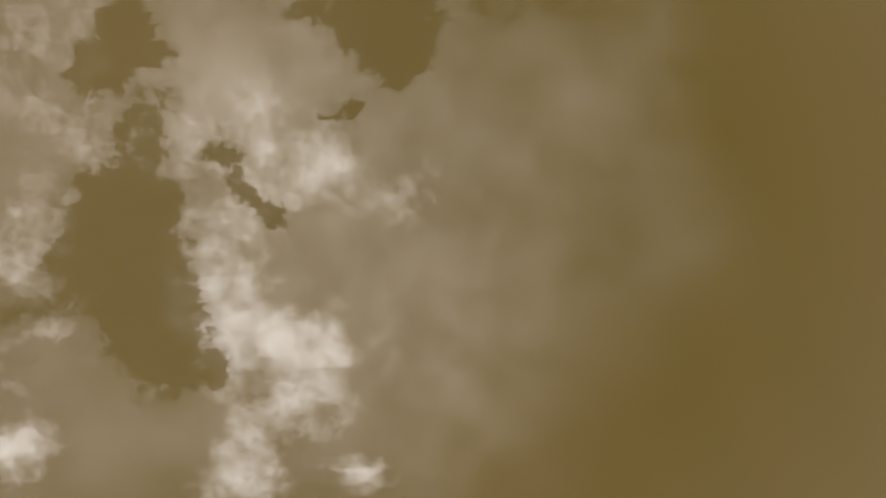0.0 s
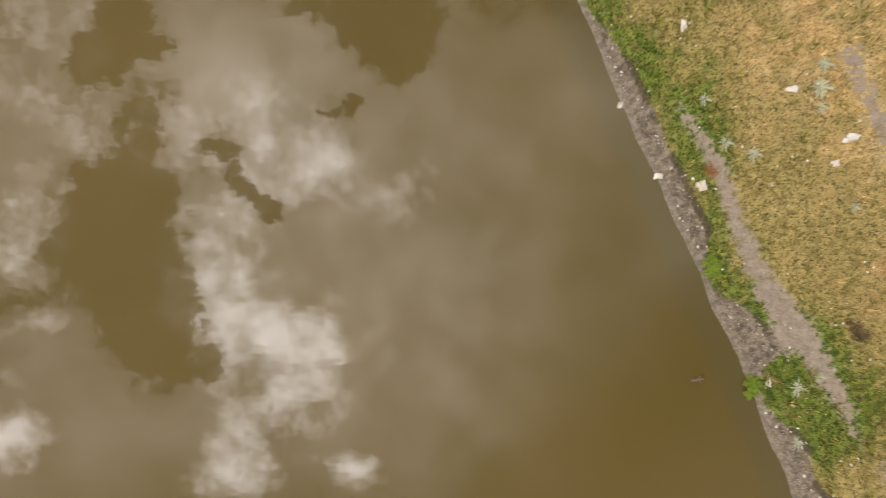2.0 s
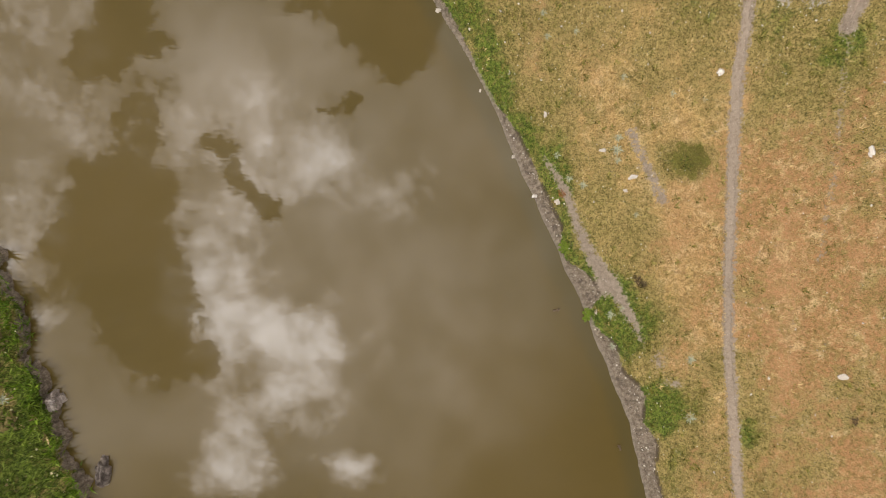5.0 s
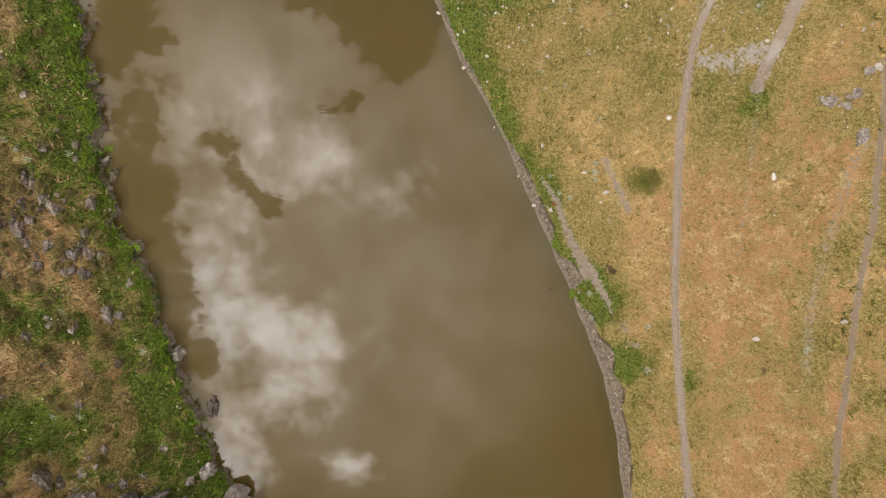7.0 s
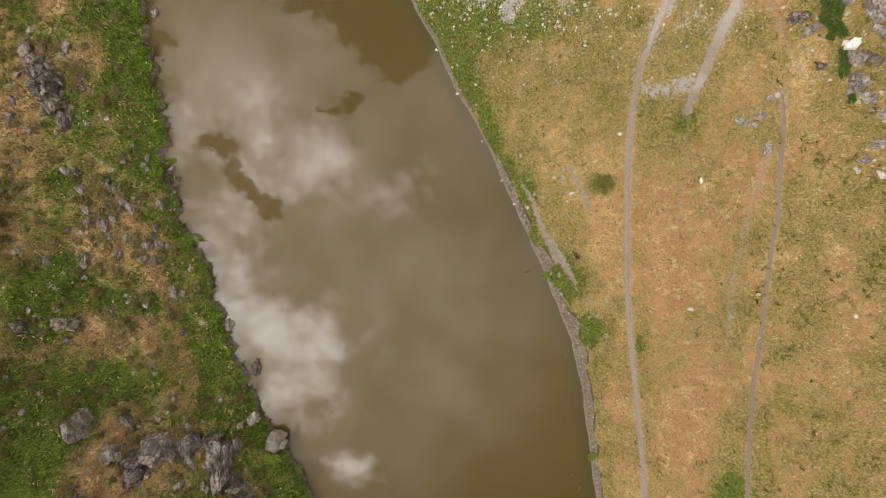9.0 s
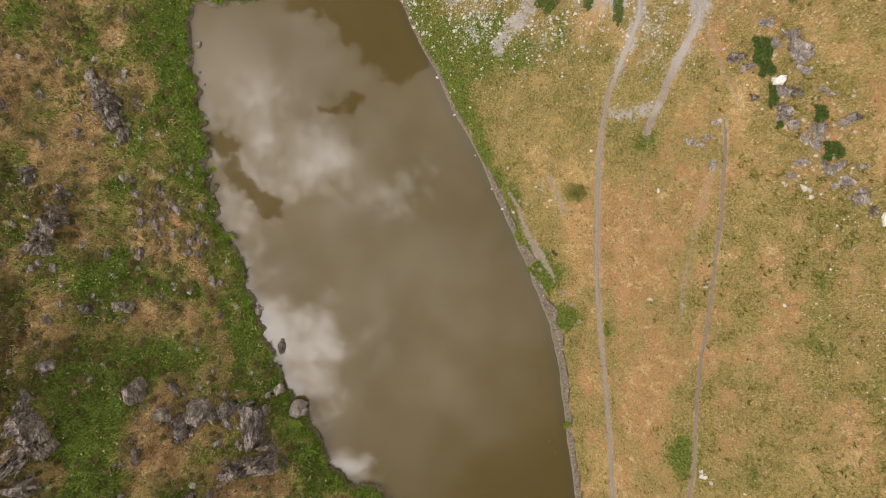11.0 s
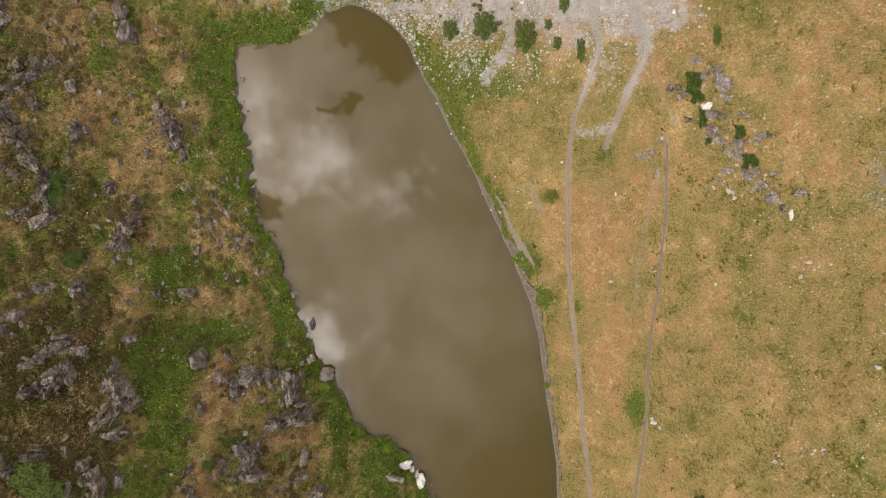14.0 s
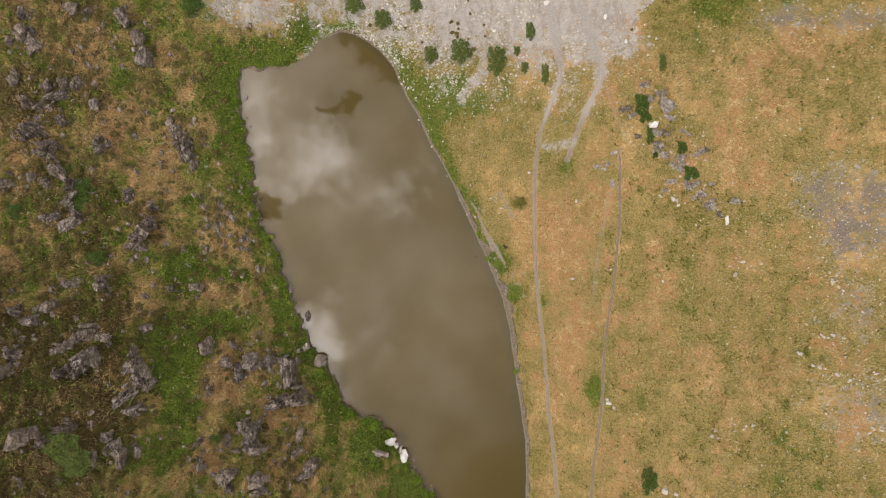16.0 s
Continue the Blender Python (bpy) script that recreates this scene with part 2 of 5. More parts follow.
def ground_material():
    k = Mat("meadow_soil_and_turf", 0.95)
    big, mid, fine = k.noise(0.22, 5, 0.6), k.noise(1.6, 6, 0.7, warp=0.4), k.noise(9.0, 6, 0.75)
    clump = k.noise(4.2, 4, 0.65, warp=0.6)
    tuft, grit = k.noise(24.0, 4, 0.75), k.noise(60.0, 3, 0.7)
    straw = k.mix(k.ramp(k.math("ADD", k.attr("warm"), k.math("MULTIPLY_ADD", big, 1.2, -0.6)), 0.10, 0.70), (0.61, 0.437, 0.182), (0.52, 0.294, 0.141))
    straw = k.mix(k.ramp(mid, 0.46, 0.68), straw, (0.82, 0.65, 0.36))
    straw = k.mix(k.ramp(clump, 0.50, 0.62), straw, (0.40, 0.275, 0.105))
    straw = k.mix(k.ramp(fine, 0.49, 0.62), straw, (0.27, 0.19, 0.07))
    straw = k.mix(k.ramp(tuft, 0.52, 0.59), straw, (0.25, 0.175, 0.065))
    furrow = k.n.new("ShaderNodeMapping")
    furrow.inputs["Rotation"].default_value = (0, 0, -0.05)
    furrow.inputs["Scale"].default_value = (0.75, 0.09, 1.0)
    k.l.new(k.at, furrow.inputs["Vector"])
    streak = k.noise(1.0, 5, 0.6, vector=furrow.outputs[0])
    straw = k.mix(k.math("MULTIPLY", k.ramp(streak, 0.50, 0.64), 0.3), straw, (0.58, 0.34, 0.18))
    olive = k.mix(k.ramp(fine, 0.38, 0.62), (0.25, 0.20, 0.068), (0.50, 0.39, 0.15))
    olive = k.mix(k.ramp(tuft, 0.51, 0.60), olive, (0.09, 0.082, 0.024))
    lush = k.mix(k.ramp(fine, 0.40, 0.60), (0.062, 0.10, 0.014), (0.215, 0.285, 0.045))
    lush = k.mix(k.math("MULTIPLY", k.ramp(clump, 0.54, 0.66), 0.55), lush, (0.28, 0.235, 0.08))
    lush = k.mix(k.ramp(tuft, 0.51, 0.60), lush, (0.04, 0.052, 0.012))
    wet = k.math("ADD", k.attr("green"), k.math("MULTIPLY_ADD", mid, 1.0, -0.5))
    wet = k.math("ADD", wet, k.math("MULTIPLY_ADD", clump, 0.9, -0.45))
    wet = k.math("SUBTRACT", wet, k.math("MULTIPLY_ADD", streak, 0.8, -0.4))
    col = k.mix(k.ramp(wet, 0.20, 0.60), straw, olive)
    col = k.mix(k.ramp(wet, 0.72, 1.12), col, lush)
    heath = k.mix(k.ramp(fine, 0.38, 0.62), (0.045, 0.034, 0.014), (0.145, 0.11, 0.042))
    col = k.mix(k.ramp(k.math("ADD", k.attr("heath"), k.math("ADD", k.math("MULTIPLY_ADD", mid, 1.4, -0.7), k.math("MULTIPLY_ADD", fine, 0.8, -0.4))), 0.35, 0.7), col, heath)
    stone = k.cells(16.0, "F1", "Color")
    pebbly = k.mix(k.math("MULTIPLY", stone, 0.9), (0.32, 0.297, 0.275), (0.67, 0.64, 0.605))
    scree = k.mix(0.5, pebbly, k.mix(k.ramp(mid, 0.3, 0.7), (0.30, 0.277, 0.25), (0.57, 0.54, 0.505)))
    scree = k.mix(k.ramp(k.noise(0.7, 5, 0.65, warp=0.8), 0.5, 0.70), scree, (0.33, 0.29, 0.235))
    combed = k.n.new("ShaderNodeMapping")
    combed.inputs["Rotation"].default_value = (0, 0, 0.22)
    combed.inputs["Scale"].default_value = (1.1, 0.26, 1.0)
    k.l.new(k.at, combed.inputs["Vector"])
    wash = k.noise(1.0, 7, 0.68, vector=combed.outputs[0], warp=1.2)
    scree = k.mix(k.math("MULTIPLY", k.ramp(wash, 0.48, 0.64), 0.75), scree, (0.52, 0.49, 0.46))
    scree = k.mix(k.math("MULTIPLY", k.ramp(wash, 0.50, 0.36), 0.8), scree, k.mix(k.ramp(tuft, 0.42, 0.6), (0.27, 0.23, 0.18), (0.46, 0.42, 0.36)))
    worn = k.mix(k.ramp(tuft, 0.40, 0.62), (0.17, 0.135, 0.098), k.mix(stone, (0.25, 0.21, 0.168), (0.43, 0.385, 0.33)))
    scree = k.mix(k.ramp(k.attr("slope_stones"), 0.2, 0.6), scree, worn)
    mud_and_shade = k.mix(k.ramp(fine, 0.38, 0.66), (0.17, 0.137, 0.10), (0.37, 0.312, 0.24))
    mud_and_shade = k.mix(k.ramp(tuft, 0.55, 0.66), mud_and_shade, (0.075, 0.058, 0.044))
    mud_and_shade = k.mix(k.math("MULTIPLY", k.ramp(grit, 0.60, 0.72), 0.5), mud_and_shade, (0.40, 0.36, 0.31))
    mud_and_shade = k.mix(k.math("MULTIPLY", k.ramp(clump, 0.52, 0.64), 0.7), mud_and_shade, (0.10, 0.078, 0.06))
    earth = k.mix(k.ramp(fine, 0.3, 0.7), (0.26, 0.212, 0.16), (0.41, 0.345, 0.275))
    earth = k.mix(k.ramp(k.attr("gravel"), 0.3, 0.7), earth, k.mix(k.ramp(fine, 0.35, 0.65), (0.36, 0.335, 0.305), (0.50, 0.47, 0.435)))
    ragged = k.math("ADD", k.math("MULTIPLY_ADD", fine, 1.7, -0.85), k.math("ADD", k.math("MULTIPLY_ADD", tuft, 1.0, -0.5), k.math("MULTIPLY_ADD", clump, 0.9, -0.45)))
    col = k.mix(k.ramp(k.math("ADD", k.attr("gravel"), k.math("ADD", ragged, k.math("MULTIPLY_ADD", mid, 1.6, -0.8))), 0.38, 0.66), col, scree)
    col = k.mix(k.ramp(k.math("ADD", k.attr("path"), ragged), 0.42, 0.66), col, earth)
    # bare bank in the east; in the west a painted undercut shadow
    col = k.mix(k.ramp(k.math("ADD", k.attr("mud_and_shade"), ragged), 0.42, 0.60), col, mud_and_shade)
    col = k.mix(k.math("MULTIPLY", k.ramp(k.attr("lip"), 0.2, 0.7), 0.6), col, k.mix(k.ramp(fine, 0.4, 0.6), (0.24, 0.205, 0.155), (0.33, 0.288, 0.23)))
    # dark soil colour on the bank's edge, also standing in for undercut shade
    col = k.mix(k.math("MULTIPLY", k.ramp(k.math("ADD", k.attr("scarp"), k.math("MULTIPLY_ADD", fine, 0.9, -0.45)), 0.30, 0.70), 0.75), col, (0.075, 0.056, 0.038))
    col = k.mix(k.ramp(k.attr("bed"), 0.1, 0.9), col, (0.10, 0.075, 0.04))
    k.bump(k.math("SUBTRACT", k.math("MULTIPLY", fine, 1.0), k.math("MULTIPLY", tuft, 0.5)), 0.9, 0.09)
    return k.done(col)


def path_material(name, low, high):
    k = Mat(name, 0.95)
    mid, fine, grit = k.noise(1.5, 4), k.noise(12.0, 4, 0.65), k.noise(60.0, 2, 0.7)
    col = k.mix(mid, low, high)
    col = k.mix(k.ramp(fine, 0.45, 0.7), col, (0.22, 0.18, 0.13))
    col = k.mix(k.ramp(grit, 0.63, 0.72), col, (0.62, 0.56, 0.48))
    col = k.mix(k.ramp(k.attr("gravel"), 0.3, 0.7), col, k.mix(k.ramp(fine, 0.35, 0.65), (0.36, 0.335, 0.305), (0.50, 0.47, 0.435)))
    k.bump(fine, 0.5, 0.03)
    return k.done(col)


def grass_material(name, dry, pale, green, dark):
    k = Mat(name, 0.8)
    tone = k.ramp(k.math("MULTIPLY_ADD", k.island(), 0.6, k.math("MULTIPLY", k.noise(3.0, 5, 0.7, warp=0.4), 0.8)), 0.35, 1.05)
    col = k.mix(tone, dry, pale)
    leaf = k.mix(tone, dark, green)
    col = k.mix(k.ramp(k.attr("green"), 0.35, 0.75), col, leaf)
    return k.done(col)


def rock_material(name, dark, light, lichen, amount):
    k = Mat(name, 0.9)
    big, fine, grain = k.noise(1.1, 5, 0.65, warp=0.6), k.noise(5.0, 7, 0.72, warp=0.5), k.noise(34.0, 4, 0.75)
    crack = k.math("ABSOLUTE", k.math("SUBTRACT", k.noise(3.0, 5, 0.6, warp=1.0), 0.5))
    lay = k.n.new("ShaderNodeMapping")
    lay.inputs["Rotation"].default_value = (0.3, 0.5, 0.35)
    lay.inputs["Scale"].default_value = (6.0, 1.5, 5.0)
    k.l.new(k.at, lay.inputs["Vector"])
    strata = k.noise(1.0, 6, 0.72, vector=lay.outputs[0], warp=0.7)
    col = k.mix(k.ramp(big, 0.3, 0.7), dark, light)
    col = k.mix(k.math("MULTIPLY", k.ramp(strata, 0.50, 0.42), 0.8), col, dark)
    col = k.mix(k.math("MULTIPLY", k.ramp(strata, 0.54, 0.62), 0.85), col, light)
    col = k.mix(k.ramp(fine, 0.42, 0.62), col, k.mix(0.5, col, dark))
    col = k.mix(k.math("MULTIPLY", k.ramp(grain, 0.52, 0.68), 0.55), col, light)
    col = k.mix(k.math("MULTIPLY", k.ramp(k.noise(2.6, 5, 0.65), 0.5, 0.64), amount), col, lichen)
    col = k.mix(k.math("MULTIPLY", k.math("SUBTRACT", 1.0, k.ramp(crack, 0.0, 0.02)), 0.6), col, (0.03, 0.026, 0.022))
    col = k.mix(k.math("MULTIPLY", k.each(), 0.5), col, k.mix(0.6, col, dark))
    k.bump(k.math("ADD", k.math("ADD", fine, k.math("MULTIPLY", k.ramp(crack, 0.0, 0.06), 0.6)), k.math("MULTIPLY_ADD", strata, 1.2, k.math("MULTIPLY", grain, 0.3))), 0.9, 0.06)
    return k.done(col)


def plain_material(name, a, b, rough=0.8, scale=8.0):
    k = Mat(name, rough)
    return k.done(k.mix(k.math("MULTIPLY_ADD", k.noise(scale, 3), 0.5, k.math("MULTIPLY", k.island(), 0.6)), a, b))


def water_material():
    k = Mat("silty_water", 0.02)
    silt = k.noise(0.09, 4, 0.55, warp=0.8)
    col = k.mix(k.ramp(silt, 0.3, 0.7), (0.0905, 0.0668, 0.017), (0.110, 0.0803, 0.0245))
    edge = k.math("ADD", k.attr("shallow"), k.math("MULTIPLY_ADD", k.noise(1.2, 4), 0.5, -0.25))
    col = k.mix(k.math("MULTIPLY", k.ramp(edge, 0.25, 1.0), 0.7), col, (0.082, 0.068, 0.026))
    k.bsdf.inputs["IOR"].default_value = 1.5
    k.bsdf.inputs["Specular IOR Level"].default_value = 0.5
    swell = k.noise(0.7, 2, 0.5)
    flat = k.n.new("ShaderNodeMapping")
    flat.inputs["Scale"].default_value = (4.0, 11.0, 1.0)
    k.l.new(k.at, flat.inputs["Vector"])
    ripple = k.noise(1.0, 0, 0.5, vector=flat.outputs[0])
    patch = k.ramp(k.noise(0.16, 2), 0.35, 0.65)
    k.bump(k.math("MULTIPLY_ADD", k.math("MULTIPLY", ripple, k.math("MULTIPLY_ADD", patch, 0.8, 0.25)), 1.0, k.math("MULTIPLY", swell, 3.0)), 1.0, 0.00026)
    return k.done(col)


def stone_material(name, dark, light):
    k = Mat(name, 0.9)
    tone = k.math("MULTIPLY_ADD", k.noise(14.0, 4, 0.65), 0.6, k.math("MULTIPLY", k.each(), 0.5))
    k.bump(k.noise(30.0, 4, 0.7), 0.5, 0.015)
    return k.done(k.mix(tone, dark, light))


GROUND, WATER = ground_material(), water_material()
EARTH = path_material("trodden_earth", (0.25, 0.20, 0.152), (0.365, 0.305, 0.243))
BROWN_EARTH = path_material("trodden_brown_earth", (0.20, 0.15, 0.10), (0.29, 0.225, 0.155))
GRASS_EAST = grass_material("meadow_grass", (0.48, 0.33, 0.125), (0.74, 0.585, 0.31), (0.36, 0.33, 0.08), (0.10, 0.11, 0.018))
GRASS_WEST = grass_material("hill_grass", (0.17, 0.12, 0.05), (0.60, 0.45, 0.23), (0.25, 0.335, 0.05), (0.045, 0.08, 0.012))
GRASS_SHORE = grass_material("shore_grass", (0.10, 0.17, 0.015), (0.24, 0.36, 0.03), (0.24, 0.37, 0.03), (0.07, 0.14, 0.01))
ROCK_GREY = rock_material("grey_limestone", (0.088, 0.072, 0.061), (0.66, 0.585, 0.525), (0.20, 0.165, 0.08), 0.45)
ROCK_MID = rock_material("brown_grey_limestone", (0.115, 0.093, 0.074), (0.66, 0.575, 0.495), (0.24, 0.195, 0.105), 0.45)
ROCK_PALE = rock_material("pale_limestone", (0.30, 0.255, 0.22), (0.80, 0.735, 0.68), (0.30, 0.27, 0.20), 0.3)
ROCK_WHITE = stone_material("bleached_stone", (0.76, 0.74, 0.71), (0.88, 0.87, 0.85))


STONE_PALE = stone_material("pale_loose_stone", (0.42, 0.37, 0.31), (0.70, 0.65, 0.58))
STONE_WHITE = stone_material("white_loose_stone", (0.52, 0.48, 0.42), (0.80, 0.77, 0.72))
PEBBLE = plain_material("pale_pebbles", (0.36, 0.325, 0.27), (0.80, 0.76, 0.68), 0.9)
PETAL = plain_material("white_petals", (0.72, 0.68, 0.52), (0.85, 0.83, 0.74), 0.7)
PETAL_CREAM = plain_material("cream_petals", (0.34, 0.33, 0.13), (0.66, 0.62, 0.40), 0.7)
LEAF = plain_material("dark_leaves", (0.022, 0.05, 0.008), (0.10, 0.16, 0.026), 0.6)
LEAF_OLIVE = plain_material("olive_leaves", (0.10, 0.11, 0.02), (0.28, 0.25, 0.06), 0.6)
LEAF_HEATH = plain_material("heath_leaves", (0.055, 0.047, 0.015), (0.19, 0.155, 0.05), 0.7)
LEAF_SCRUB = plain_material("scrub_leaves", (0.04, 0.066, 0.012), (0.165, 0.21, 0.05), 0.7)
LEAF_BRIGHT = plain_material("bright_leaves", (0.08, 0.14, 0.012), (0.20, 0.27, 0.03), 0.6)
LEAF_SILVER = plain_material("silvery_leaves", (0.30, 0.34, 0.22), (0.58, 0.60, 0.46), 0.7)
LEAF_RUST = plain_material("rusty_leaves", (0.20, 0.07, 0.02), (0.38, 0.16, 0.05), 0.8)
STEM = plain_material("brown_stems", (0.07, 0.045, 0.025), (0.14, 0.10, 0.06), 0.9)
WOOD = plain_material("wet_driftwood", (0.07, 0.05, 0.03), (0.20, 0.15, 0.10), 0.7)

# ---- the lie of the land ----
SHORE_WEST = [(-6.0, 15.7), (-7.9, 14.7), (-8.8, 13.4), (-10.7, 13.0), (-13.4, 12.8), (-14.1, 11.2), (-14.0, 9.3), (-13.6, 6.9),
              (-13.4, 4.7), (-12.9, 2.5), (-12.7, 0.4), (-11.6, -1.4), (-10.8, -4.0), (-9.7, -6.9), (-8.8, -9.4), (-7.6, -11.2),
              (-6.4, -13.5), (-5.2, -15.6), (-2.9, -16.3), (-1.1, -18.9), (1.0, -21.9), (3.0, -24.6)]
SHORE_EAST = [(6.5, -27.0), (8.8, -25.0), (9.1, -22.0), (9.1, -18.8), (8.8, -16.0), (8.4, -13.2), (8.0, -10.0), (7.5, -7.3), (6.9, -5.2),
              (6.1, -3.3), (5.6, -2.2), (4.9, -0.6), (4.3, 0.8), (3.65, 2.2), (3.0, 3.7), (1.45, 6.5), (0.4, 8.8), (-0.9, 11.1), (-1.9, 13.2), (-4.0, 15.1)]


def smooth_line(points, closed=False, step=0.25):
    """A Catmull-Rom line through the points, in steps of about step metres."""
    p, n, out = np.array(points, float), len(points), []
    for i in range(n if closed else n - 1):
        ids = [(i + k) % n if closed else min(max(i + k, 0), n - 1) for k in (-1, 0, 1, 2)]
        a, b, c, d = p[ids]
        m = max(2, int(np.linalg.norm(c - b) / step))
        t = (np.arange(m) / m)[:, None]
        out.append(0.5 * (2 * b + (c - a) * t + (2 * a - 5 * b + 4 * c - d) * t ** 2 + (3 * b - a - 3 * c + d) * t ** 3))
    return np.concatenate(out + ([] if closed else [p[-1:]]))


def to_line(x, y, line, closed=False):
    """The distance from each place to the line."""
    x, y = np.asarray(x, float), np.asarray(y, float)
    best = np.full(x.shape, 1e9)
    for k in range(len(line) if closed else len(line) - 1):
        a, b = line[k], line[(k + 1) % len(line)]
        v = b - a
        t = np.clip(((x - a[0]) * v[0] + (y - a[1]) * v[1]) / (v @ v + 1e-12), 0, 1)
        best = np.minimum(best, (x - a[0] - t * v[0]) ** 2 + (y - a[1] - t * v[1]) ** 2)
    return np.sqrt(best)


def inside(x, y, line):
    x, y = np.asarray(x, float), np.asarray(y, float)
    odd = np.zeros(x.shape, bool)
    for k in range(len(line)):
        (ax, ay), (bx, by) = line[k], line[(k + 1) % len(line)]
        if ay != by:
            odd ^= ((ay > y) != (by > y)) & (x < (bx - ax) * (y - ay) / (by - ay) + ax)
    return odd


SHORE = smooth_line(SHORE_WEST + SHORE_EAST, True, 0.35)
LATTICE = np.random.RandomState(7).rand(256, 256)


def wave(x, y, size, seed=0):
    """Smooth value noise from 0 to 1, with bumps of about size metres."""
    u, v = np.asarray(x, float) / size + 17.3 * seed, np.asarray(y, float) / size + 9.7 * seed
    i, j = np.floor(u).astype(int), np.floor(v).astype(int)
    f, g = u - i, v - j
    f, g = f * f * (3 - 2 * f), g * g * (3 - 2 * g)
    at = lambda a, b: LATTICE[a % 256, b % 256]
    return (at(i, j) * (1 - f) + at(i + 1, j) * f) * (1 - g) + (at(i, j + 1) * (1 - f) + at(i + 1, j + 1) * f) * g


def fbm(x, y, size, seed=0, octaves=4):
    total, amp = 0, 0
    for k in range(octaves):
        total, amp = total + wave(x, y, size / 2 ** k, seed + k) / 2 ** k, amp + 1 / 2 ** k
    return total / amp


def ramp(v, a, b):
    t = np.clip((v - a) / (b - a), 0, 1)
    return t * t * (3 - 2 * t)


def land(x, y):
    """Height of the ground, the distance from the water's edge (negative in the pond) and how far to the west bank a place belongs."""
    x, y = np.asarray(x, float), np.asarray(y, float)
    d = to_line(x, y, SHORE, True) * np.where(inside(x, y, SHORE), -1, 1)
    axis = np.interp(y, [-27, -20, -10, 0, 10, 16, 22], [5, 4, 0, -4, -7.5, -7, -6])
    west = ramp(axis - x, -2.0, 2.0)
    rough = fbm(x, y, 0.7, 3, 3) - 0.5
    d = d + rough * np.where(np.abs(d) < 6, 0.14 + 0.8 * west, 0.3) + (wave(x, y, 0.33, 25) - 0.5) * 0.45 * west + (wave(x, y, 3.0, 8) - 0.5) * 0.1
    dd = np.maximum(d, 0)
    east_z = np.interp(dd, [0, 0.25, 0.8, 1.4, 4, 9, 13, 18, 21, 30, 80], [0, 0.07, 0.3, 0.5, 1.2, 3.1, 5.2, 7.0, 8.4, 10.5, 18])
    east_z = east_z * (1 - 0.3 * ramp(y, 8, 16)) + 2.2 * ramp(-y, 2, 14) * ramp(d, 1.5, 7)
    slope = np.interp(y, [-25, -11, -3, 4, 10, 18], [0.66, 0.6, 0.3, 0.19, 0.11, 0.08])
    west_z = np.minimum(dd, 0.12) * 3.2 + slope * np.maximum(dd - 0.3, 0) ** 0.98
    north = ramp(y, 11.0, 15.5) * (1 - ramp(x, 3, 11))
    z = (east_z * (1 - west) + west_z * west) * (1 - north) + north * np.minimum(0.12 * dd, 3)
    z = z + np.clip(dd / 3, 0, 1) * ((fbm(x, y, 5.0, 11, 4) - 0.5) * (0.5 + 1.3 * west) + (wave(x, y, 0.5, 21) - 0.5) * 0.06)
    ledge = np.abs(fbm(x, y * 0.7, 2.6, 91, 4) - 0.5)
    z = z + west * np.clip(dd / 2.5, 0, 1) * (1.5 * (0.25 - ledge) + (0.35 + 0.45 * ramp(-x, 13, 20)) * (fbm(x, y, 1.3, 95, 3) - 0.5) + (0.25 + 0.5 * ramp(-x, 18, 24)) * (0.2 - np.abs(fbm(x * 1.3, y * 0.75, 1.5, 97, 3) - 0.5))) * np.interp(y, [-12, 2, 12], [1.3, 0.9, 0.6])
    z = np.where(np.hypot(x, y) > 90, np.minimum(z, 30), z)
    return np.where(d < 0, np.maximum(d * 0.4, -1.2), np.maximum(z, np.minimum(0.25 * d, 0.012))), d, west

# ---- footpaths, by their middle lines ----
MAIN_PATH = smooth_line([(10.2, 21.0), (10.5, 17.4), (11.1, 13.8), (11.3, 11.6), (11.1, 10.7), (10.5, 8.8), (9.93, 7.0), (9.66, 4.5), (9.65, 2.3), (9.7, -0.1), (9.8, -2.6),
                         (9.95, -4.9), (10.22, -7.4), (10.52, -10.2), (10.8, -13.5), (11.0, -16.0), (11.35, -18.9), (11.6, -22.5), (12.3, -30.0)])
BRANCH_PATH = smooth_line([(12.4, 20.0), (12.8, 17.0), (13.3, 15.0), (13.8, 13.2), (14.2, 11.1), (13.1, 8.4), (12.1, 5.3), (12.0, 5.0)])
UPPER_PATH = smooth_line([(15.5, 5.6), (15.7, 4.4), (15.8, 2.2), (15.9, -0.1), (15.85, -2.5), (15.7, -4.6), (15.25, -7.0), (14.85, -9.2), (14.65, -11.5), (14.55, -14.0), (14.3, -17.1), (14.05, -20.4), (13.7, -30.0)])
SHORE_PATH = smooth_line([(4.4, 2.25), (4.8, 1.6), (5.2, 1.0), (5.5, 0.1), (6.0, -1.0), (6.6, -1.9), (7.2, -3.0), (7.5, -3.6), (7.75, -4.2)])
WORN_LINE = smooth_line([(7.0, 2.6), (7.3, 1.9), (7.6, 1.3), (7.9, 0.6)])
LINK_PATH = smooth_line([(10.3, 6.3), (11.0, 6.05), (12.3, 6.2)])
FAINT_TRACK = smooth_line([(14.3, 10.9), (14.9, 8.9), (15.7, 6.9), (16.05, 6.2)])
SIDE_TRACK = smooth_line([(12.1, 5.0), (12.0, 3.2), (12.0, 1.2), (11.9, -1.1)])
SLOPE_TRACK = smooth_line([(22.1, -0.8), (22.0, -2.2), (22.0, -4.2), (21.8, -6.4)])
